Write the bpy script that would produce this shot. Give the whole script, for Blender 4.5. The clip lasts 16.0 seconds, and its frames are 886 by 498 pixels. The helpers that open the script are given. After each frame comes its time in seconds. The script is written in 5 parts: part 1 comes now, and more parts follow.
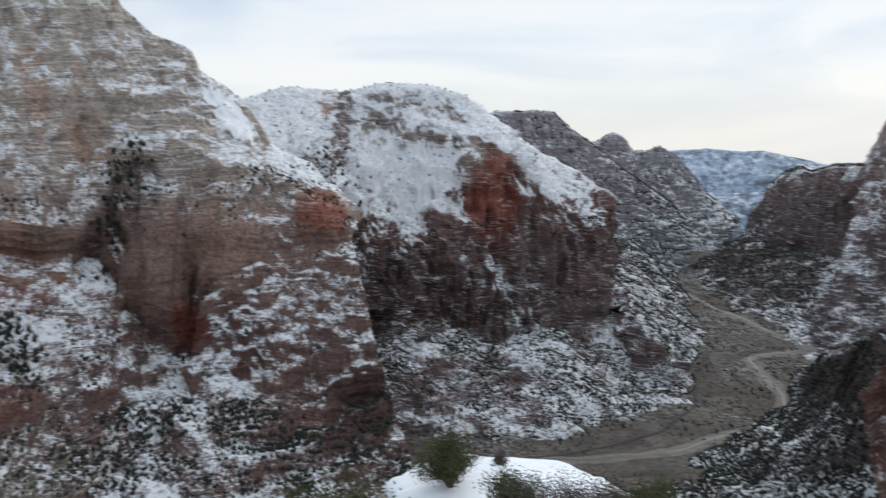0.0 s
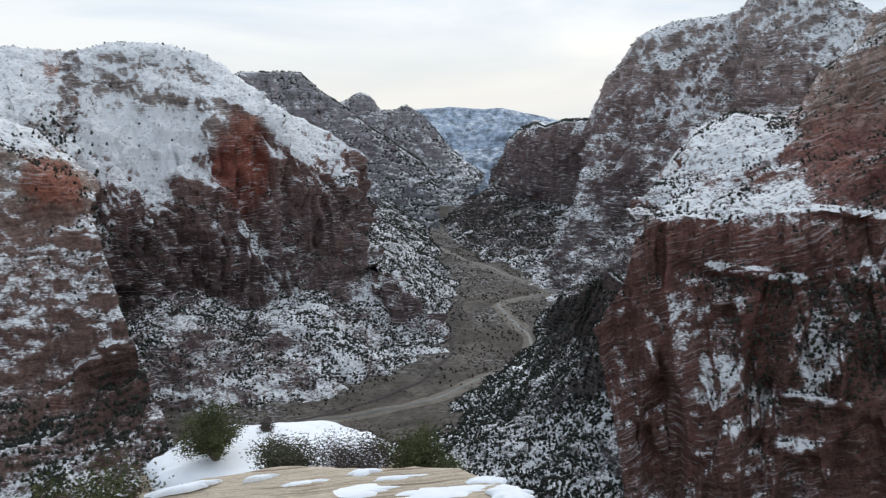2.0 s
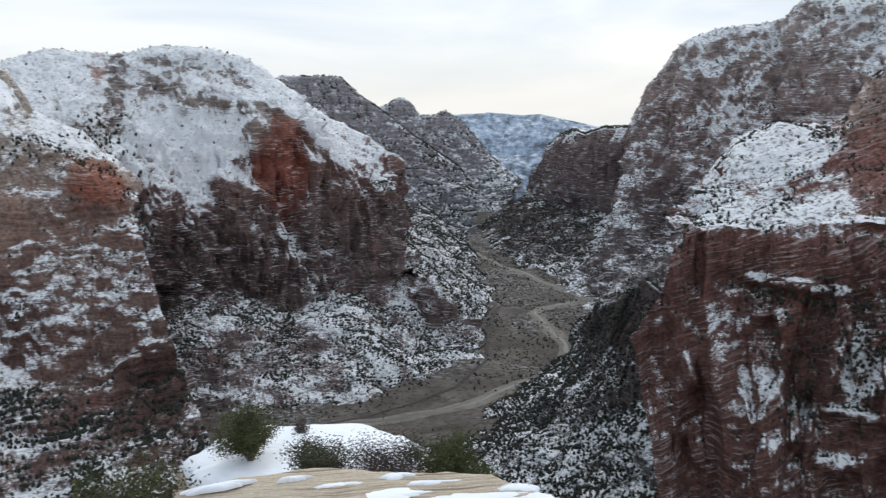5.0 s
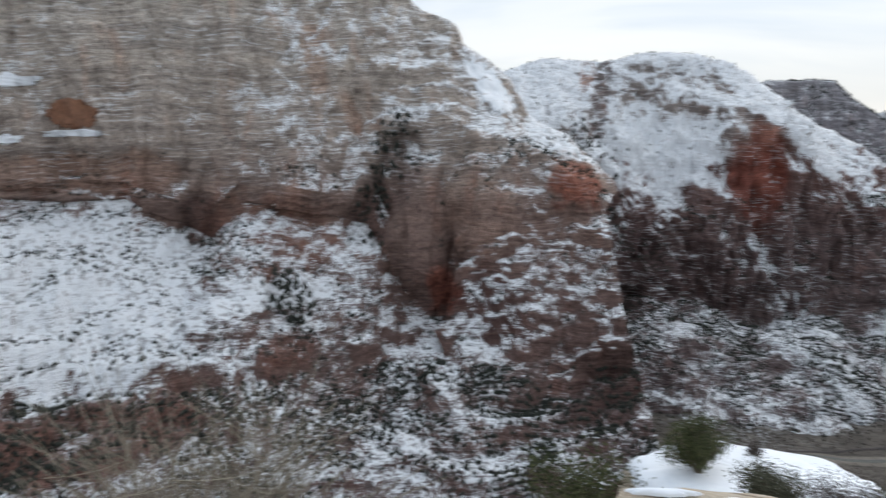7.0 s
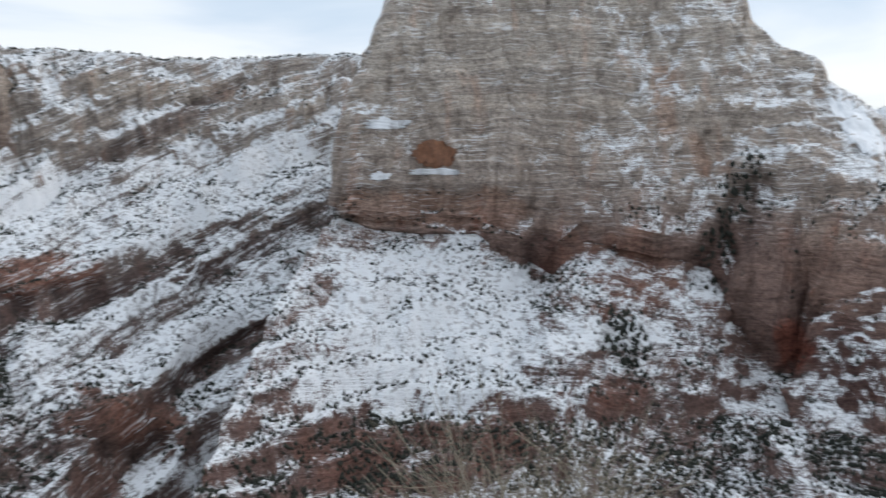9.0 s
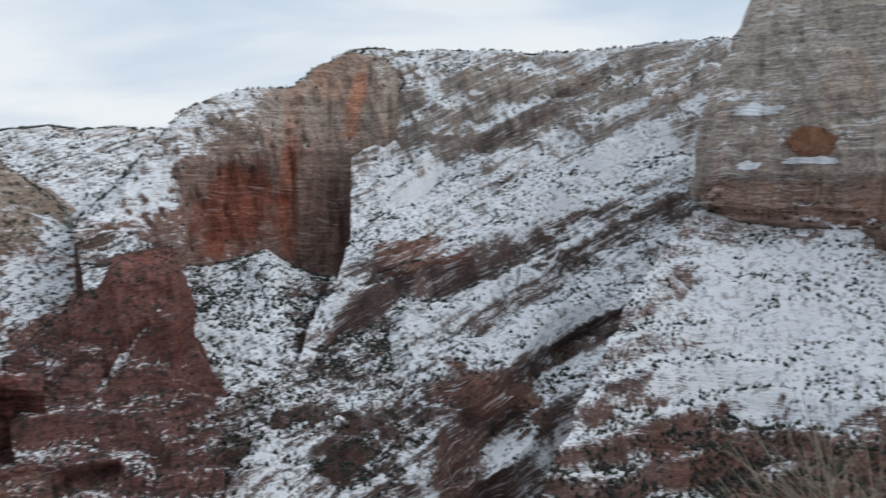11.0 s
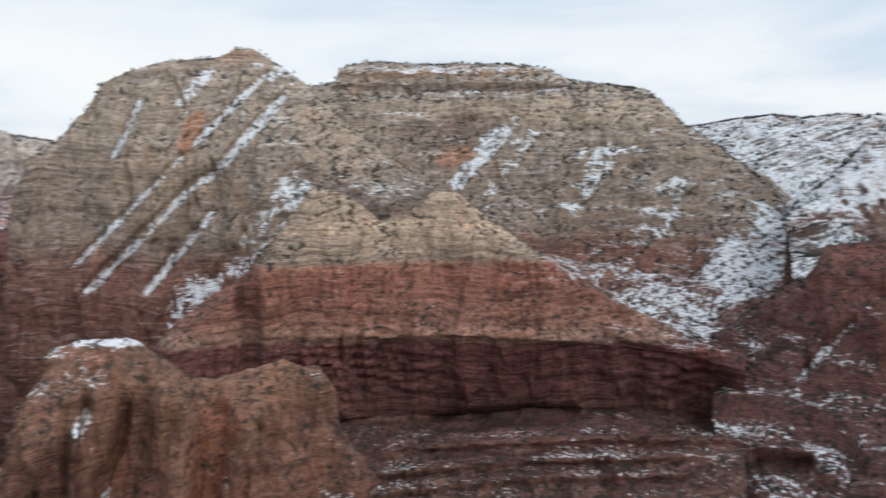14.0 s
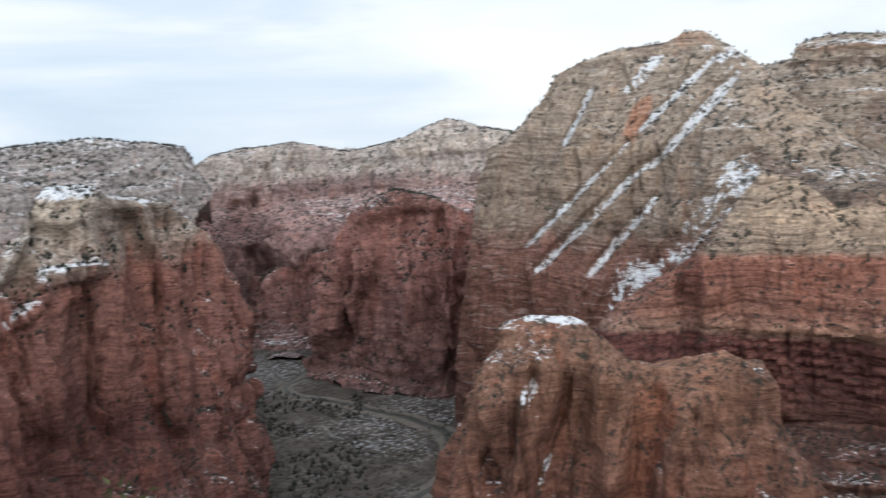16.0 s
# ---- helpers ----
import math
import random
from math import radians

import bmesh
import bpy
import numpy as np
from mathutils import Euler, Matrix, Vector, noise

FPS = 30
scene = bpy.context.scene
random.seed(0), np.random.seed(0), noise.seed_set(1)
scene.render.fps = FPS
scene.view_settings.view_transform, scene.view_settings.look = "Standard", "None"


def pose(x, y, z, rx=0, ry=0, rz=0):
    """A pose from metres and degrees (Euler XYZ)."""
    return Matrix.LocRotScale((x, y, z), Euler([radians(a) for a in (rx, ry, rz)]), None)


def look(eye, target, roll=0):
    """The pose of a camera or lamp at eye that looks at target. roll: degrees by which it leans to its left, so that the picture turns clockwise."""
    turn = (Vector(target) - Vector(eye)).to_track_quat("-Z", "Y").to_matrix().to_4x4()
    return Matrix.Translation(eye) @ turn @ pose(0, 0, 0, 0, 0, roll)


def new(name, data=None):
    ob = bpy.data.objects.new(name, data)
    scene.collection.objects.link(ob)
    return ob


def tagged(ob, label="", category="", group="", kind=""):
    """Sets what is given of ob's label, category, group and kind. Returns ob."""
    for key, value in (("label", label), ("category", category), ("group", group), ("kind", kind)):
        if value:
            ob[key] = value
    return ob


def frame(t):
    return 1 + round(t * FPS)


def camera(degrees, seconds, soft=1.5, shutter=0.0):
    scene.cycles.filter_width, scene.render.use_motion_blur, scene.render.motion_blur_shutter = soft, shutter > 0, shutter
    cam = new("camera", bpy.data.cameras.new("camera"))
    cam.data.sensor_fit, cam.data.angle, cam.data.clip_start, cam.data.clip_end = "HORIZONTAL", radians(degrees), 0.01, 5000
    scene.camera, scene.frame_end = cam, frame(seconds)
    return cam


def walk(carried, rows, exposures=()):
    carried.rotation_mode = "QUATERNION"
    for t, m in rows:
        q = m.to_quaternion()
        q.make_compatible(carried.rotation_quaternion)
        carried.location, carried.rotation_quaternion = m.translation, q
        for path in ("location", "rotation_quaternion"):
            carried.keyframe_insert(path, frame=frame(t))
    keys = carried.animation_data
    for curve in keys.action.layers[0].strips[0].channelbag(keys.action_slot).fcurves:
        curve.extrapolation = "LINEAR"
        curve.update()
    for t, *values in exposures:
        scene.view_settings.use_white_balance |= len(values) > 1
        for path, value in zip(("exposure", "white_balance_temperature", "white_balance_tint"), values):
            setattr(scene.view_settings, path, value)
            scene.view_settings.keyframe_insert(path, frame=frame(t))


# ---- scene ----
cam = camera(54.17, 16.0, 1.25, 0.5)
PATH = [
    (0.0, pose(0, 0, 0, 83.08, 0.25, 7.73)),
    (0.5, pose(0, 0, 0, 82.21, 0.08, 1.92)),
    (1.0, pose(0, 0, 0, 81.40, 0.16, -2.47)),
    (1.5, pose(0, 0, 0, 80.73, 0.73, -5.78)),
    (2.0, pose(0, 0, 0, 80.33, 1.19, -8.63)),
    (2.5, pose(0, 0, 0, 80.25, 1.08, -10.40)),
    (3.0, pose(0, 0, 0, 80.31, 0.92, -10.70)),
    (5.5, pose(0, 0, 0, 80.85, 0.32, -1.69)),
    (6.0, pose(0, 0, 0, 81.12, 0.71, 6.08)),
    (6.5, pose(0, 0, 0, 81.31, 0.64, 14.55)),
    (7.0, pose(0, 0, 0, 81.32, 0.26, 24.47)),
    (7.5, pose(0, 0, 0, 81.48, 0.04, 31.43)),
    (8.0, pose(0, 0, 0, 82.43, 0.30, 35.07)),
    (8.5, pose(0, 0, 0, 83.59, 0.25, 40.20)),
    (9.0, pose(0, 0, 0, 84.02, -0.10, 46.84)),
    (11.5, pose(0, 0, 0, 83.06, 1.08, 76.89)),
    (12.0, pose(0, 0, 0, 82.68, 1.39, 84.33)),
    (12.5, pose(0, 0, 0, 82.54, 0.81, 91.75)),
    (13.0, pose(0, 0, 0, 82.81, 0.64, 99.09)),
    (13.5, pose(0, 0, 0, 83.38, 0.64, 107.64)),
    (14.0, pose(0, 0, 0, 83.33, 0.99, 115.15)),
    (14.5, pose(0, 0, 0, 83.43, 1.21, 123.65)),
    (15.0, pose(0, 0, 0, 83.61, 1.97, 132.03)),
    (15.5, pose(0, 0, 0, 83.48, 2.46, 137.88)),
    (16.0, pose(0, 0, 0, 83.24, 2.42, 143.80)),
]
walk(cam, PATH, [(0, -0.02), (3, 0.05), (7.5, 0.10), (9, 0.14), (11.5, -0.14), (12.5, -0.24), (13.5, -0.08), (14.5, 0.10), (16, 0.18)])

FLOOR = -440.0          # the canyon floor below the summit where the camera stands

# ---- world and sun: a winter overcast ----
world = bpy.data.worlds.new("overcast")
scene.world = world
world.use_nodes = True


class Nodes:
    """Small helper to lay out shader nodes."""

    def __init__(self, tree):
        self.t = tree

    def add(self, kind, **inputs):
        n = self.t.nodes.new(kind)
        for k, v in inputs.items():
            self.put(n, k, v)
        return n

    def put(self, n, key, v):
        sock = n.inputs[int(key[1:])] if key[0] == "i" and key[1:].isdigit() else n.inputs[key.replace("_", " ")]
        if isinstance(v, bpy.types.NodeSocket):
            self.t.links.new(v, sock)
        elif isinstance(v, bpy.types.Node):
            self.t.links.new(v.outputs[0], sock)
        else:
            sock.default_value = v

    def math(self, op, a, b=0.0, c=0.0, clamp=False):
        n = self.add("ShaderNodeMath", i0=a, i1=b, i2=c)
        n.operation, n.use_clamp = op, clamp
        return n.outputs[0]

    def vmath(self, op, a, b):
        n = self.add("ShaderNodeVectorMath", i0=a, i1=b)
        n.operation = op
        return n.outputs[0]

    def noise(self, vec, scale, detail=4.0, rough=0.55, dist=0.0):
        n = self.add("ShaderNodeTexNoise", Vector=vec, Scale=scale, Detail=detail, Roughness=rough, Distortion=dist)
        return n.outputs[0]

    def ramp(self, fac, *stops):
        n = self.add("ShaderNodeValToRGB", Fac=fac)
        e = n.color_ramp.elements
        while len(e) < len(stops):
            e.new(0.5)
        for el, (p, c) in zip(e, stops):
            el.position = p
            el.color = (*c, 1) if len(c) == 3 else c
        return n.outputs[0]

    def span(self, v, lo, hi, a=0.0, b=1.0):
        n = self.add("ShaderNodeMapRange", i0=v, i1=lo, i2=hi, i3=a, i4=b)
        n.interpolation_type = "SMOOTHSTEP"
        return n.outputs[0]

    def mix(self, fac, a, b, blend="MIX"):
        n = self.t.nodes.new("ShaderNodeMix")
        n.data_type, n.blend_type = "RGBA", blend
        for s, v in ((n.inputs[0], fac), (n.inputs[6], a), (n.inputs[7], b)):
            if isinstance(v, bpy.types.NodeSocket):
                self.t.links.new(v, s)
            else:
                s.default_value = (*v, 1) if isinstance(v, tuple) and len(v) == 3 else v
        return n.outputs[2]


w = Nodes(world.node_tree)
world.node_tree.nodes.clear()
sky = w.add("ShaderNodeTexSky")
sky.sky_type, sky.sun_disc = "NISHITA", False
sky.sun_elevation, sky.sun_rotation = radians(33), radians(20)
blue = w.mix(1.0, sky.outputs[0], (0.10, 0.10, 0.10), "MULTIPLY")
way = w.add("ShaderNodeTexCoord").outputs["Generated"]
flat = w.vmath("MULTIPLY", way, (1.0, 1.0, 5.0))
banks = w.noise(flat, 2.1, 5.0, 0.5, 0.4)
height = w.add("ShaderNodeSeparateXYZ", i0=way)
cloud = w.ramp(banks, (0.30, (0.56, 0.69, 0.84)), (0.45, (0.72, 0.81, 0.92)), (0.57, (0.89, 0.94, 0.99)), (0.8, (1.0, 1.0, 0.98)))
# a warmer, brighter gap low in the south, where the sun is behind the cloud
south = w.math("MULTIPLY", w.span(height.outputs[1], 0.75, 1.0), w.span(height.outputs[2], 0.12, 0.0))
lofty = w.math("MULTIPLY", w.span(height.outputs[2], 0.06, 0.30), w.span(height.outputs[0], 0.35, -0.55, 0.15, 0.55))
cloud = w.mix(lofty, cloud, (0.60, 0.72, 0.86))
cloud = w.mix(w.math("MULTIPLY", south, 0.45), cloud, (1.05, 0.99, 0.86))
sheet = w.mix(0.93, blue, cloud)
bg = w.add("ShaderNodeBackground", Color=sheet, Strength=1.0)
w.t.links.new(bg.outputs[0], w.add("ShaderNodeOutputWorld").inputs[0])

sun = new("sun", bpy.data.lights.new("sun", "SUN"))
sun.data.energy, sun.data.angle, sun.data.color = 1.3, radians(60), (1.0, 0.97, 0.94)
sun.matrix_world = look((0, 0, 0), (-0.34, -0.94, -0.65))


# ---- noise for the relief ----
def lattice(ix, iy, iz, seed):
    h = (ix * 374761393 + iy * 668265263 + iz * 2147483647 + seed * 974634599) & 0xFFFFFFFF
    h = ((h ^ (h >> 13)) * 1274126177) & 0xFFFFFFFF
    h = ((h ^ (h >> 16)) * 2246822519) & 0xFFFFFFFF
    return ((h ^ (h >> 15)) & 0xFFFF) / 32767.5 - 1.0


def grain(p, seed=0):
    """Smooth value noise, -1 to 1, at the points p (n, 3)."""
    q = np.floor(p)
    f = p - q
    f = f * f * f * (f * (f * 6 - 15) + 10)
    i = q.astype(np.int64)
    out = 0
    for dx in (0, 1):
        for dy in (0, 1):
            for dz in (0, 1):
                wgt = (f[:, 0] if dx else 1 - f[:, 0]) * (f[:, 1] if dy else 1 - f[:, 1]) * (f[:, 2] if dz else 1 - f[:, 2])
                out = out + wgt * lattice(i[:, 0] + dx, i[:, 1] + dy, i[:, 2] + dz, seed)
    return out


def fbm(p, octaves=4, seed=0, gain=0.5):
    a, s, out = 1.0, 0.0, 0
    for k in range(octaves):
        out = out + a * grain(p * 2.03 ** k + 17.3 * k, seed + k)
        s += a
        a *= gain
    return out / s * 1.6


def ridged(p, octaves=3, seed=0):
    a, s, out = 1.0, 0.0, 0
    for k in range(octaves):
        out = out + a * (1 - 2 * np.abs(grain(p * 2.1 ** k + 9.1 * k, seed + k)))
        s += a
        a *= 0.5
    return out / s


# ---- materials ----
def surface(name):
    m = bpy.data.materials.new(name)
    m.use_nodes = True
    m.node_tree.nodes.clear()
    n = Nodes(m.node_tree)
    b = n.add("ShaderNodeBsdfPrincipled")
    n.t.links.new(b.outputs[0], n.add("ShaderNodeOutputMaterial").inputs[0])
    return m, n, b


def sandstone(name, bands, snow=0.5, scrub=0.3, size=1.0, streak=0.5, dip=(0.0, 0.0), patch=0.35, dust=0.25, wander=1.0, bedded=0.9, high=None, cling=0.0, bedtone=0.45, clingz=None):
    """Cliff rock: bands of colour by height, stains that run down, cross-bedding, scrub and snow on what lies flat.
    bands: (height, colour) from below; snow: 0 none to 1 deep; size: metres of the finest grain."""
    m, n, b = surface(name)
    geo = n.add("ShaderNodeNewGeometry")
    pos = geo.outputs["Position"]
    xyz = n.add("ShaderNodeSeparateXYZ", i0=pos)
    z = xyz.outputs[2]
    big = n.noise(pos, 0.006, 3.0)
    mid = n.noise(pos, 0.022, 5.0, 0.62)
    fine = n.noise(pos, 0.30 / size, 5.0, 0.68)
    down = n.noise(n.vmath("MULTIPLY", pos, (1.0, 1.0, 0.08)), 0.055, 5.0, 0.62, 0.4)
    # bedding planes, tilted by dip and wandering with the noise
    lay = n.math("ADD", z, n.math("ADD", n.math("MULTIPLY", xyz.outputs[0], dip[0]), n.math("MULTIPLY", xyz.outputs[1], dip[1])))
    lay = n.math("ADD", lay, n.math("MULTIPLY", big, 50.0))
    bed = n.add("ShaderNodeCombineXYZ", i0=n.math("MULTIPLY", mid, 2.0), i1=n.math("MULTIPLY", big, 3.0), i2=n.math("MULTIPLY", lay, 0.16 / size))
    beds = n.noise(bed.outputs[0], 1.0, 4.0, 0.6)
    lo, hi = bands[0][0], bands[-1][0]
    zz = n.math("ADD", z, n.math("ADD", n.math("MULTIPLY_ADD", down, 90.0 * wander, -45.0 * wander), n.math("MULTIPLY_ADD", big, 80.0 * wander, -40.0 * wander)))
    fac = n.span(zz, lo, hi)
    lin = fac.node
    lin.interpolation_type = "LINEAR"
    col = n.ramp(fac, *[((h - lo) / (hi - lo), c) for h, c in bands])
    # zone tint: rock stains, and shade painted into hollows and cliff feet
    stain_shade = n.add("ShaderNodeAttribute")
    stain_shade.attribute_name = "stain_shade"
    col = n.mix(1.0, col, stain_shade.outputs["Color"], "MULTIPLY")
    col = n.mix(n.math("MULTIPLY", n.span(down, 0.50, 0.68), streak), col, n.mix(1.0, col, (0.34, 0.28, 0.27), "MULTIPLY"))
    col = n.mix(n.math("MULTIPLY", n.span(down, 0.47, 0.30), streak * 0.7), col, n.mix(1.0, col, (1.35, 0.92, 0.75), "MULTIPLY"))
    col = n.mix(bedtone, col, n.mix(1.0, col, n.ramp(beds, (0.34, (0.45, 0.42, 0.42)), (0.5, (1.0, 1.0, 1.0)), (0.66, (1.4, 1.36, 1.3))), "MULTIPLY"))
    shelf = n.add("ShaderNodeCombineXYZ", i0=n.math("MULTIPLY", xyz.outputs[0], 0.04 / size), i1=n.math("MULTIPLY", xyz.outputs[1], 0.04 / size), i2=n.math("MULTIPLY", lay, 0.42 / size))
    shelves = n.noise(shelf.outputs[0], 1.0, 4.0, 0.62)
    col = n.mix(0.2 + 0.8 * bedtone, col, n.mix(1.0, col, n.ramp(shelves, (0.34, (0.66, 0.63, 0.62)), (0.46, (1.02, 1.02, 1.02)), (0.64, (1.30, 1.27, 1.22))), "MULTIPLY"))
    col = n.mix(0.9, col, n.mix(1.0, col, n.ramp(fine, (0.34, (0.5, 0.48, 0.48)), (0.52, (1.05, 1.05, 1.05)), (0.70, (1.45, 1.45, 1.45))), "MULTIPLY"))
    rise = n.math("ADD", n.math("MULTIPLY", fine, 1.6 * size), n.math("ADD", n.math("ADD", n.math("MULTIPLY", beds, 3.0 * size), n.math("MULTIPLY", shelves, 2.2 * size)), n.math("MULTIPLY", mid, 7.0)))
    bump = n.add("ShaderNodeBump", Strength=0.9, Distance=1.0, Height=rise)
    tilt = n.add("ShaderNodeSeparateXYZ", i0=bump.outputs[0]).outputs[2]
    true = n.add("ShaderNodeSeparateXYZ", i0=geo.outputs["Normal"]).outputs[2]
    # scrub oak and pinyon litter on slopes that hold soil
    spots = n.noise(pos, 0.16 / size, 3.0, 0.7)
    green = n.math("MULTIPLY", n.span(spots, 0.52, 0.60), n.span(true, 0.30, 0.55))
    col = n.mix(n.math("MULTIPLY", green, scrub), col, (0.030, 0.032, 0.026))
    # snow
    lie = n.math("ADD", n.math("MULTIPLY", tilt, 0.55), n.math("MULTIPLY", true, 0.45))
    lie = n.math("ADD", lie, n.math("MULTIPLY_ADD", fine, 2.0, -1.0))
    lie = n.math("ADD", lie, n.math("MULTIPLY_ADD", mid, 3.2 * patch, -1.6 * patch))
    drift = n.add("ShaderNodeAttribute")
    drift.attribute_name = "drift"
    lie = n.math("ADD", lie, drift.outputs["Fac"])
    lie = n.math("ADD", lie, n.math("MULTIPLY_ADD", beds, bedded, -0.5 * bedded))
    lie = n.math("SUBTRACT", lie, n.span(true, 0.50, 0.18, 0.0, 0.42))
    if high:
        lie = n.math("ADD", lie, n.math("MULTIPLY", n.span(z, high[0], high[1]), high[2]))
    edge = 1.06 - snow
    white = n.span(lie, edge - 0.045, edge + 0.045)
    white = n.math("MULTIPLY", white, n.math("SUBTRACT", 1.0, n.math("MULTIPLY", green, min(1.0, scrub * 1.1))), clamp=True)
    white = n.math("MAXIMUM", white, n.math("MULTIPLY", n.span(lie, edge - 0.45, edge), dust * 0.5))
    if cling:
        lines = n.math("MULTIPLY", n.span(shelves, 0.56, 0.61), n.span(mid, 0.40, 0.56))
        if clingz:
            lines = n.math("MULTIPLY", lines, n.span(z, clingz[0], clingz[1]))
        white = n.math("MAXIMUM", white, n.math("MULTIPLY", lines, cling))
    col = n.mix(white, col, (0.82, 0.835, 0.86))
    n.put(b, "Base_Color", col)
    n.put(b, "Roughness", n.math("MULTIPLY_ADD", white, -0.25, 0.92))
    n.put(b, "Normal", bump.outputs[0])
    b.inputs["Specular IOR Level"].default_value = 0.2
    return m


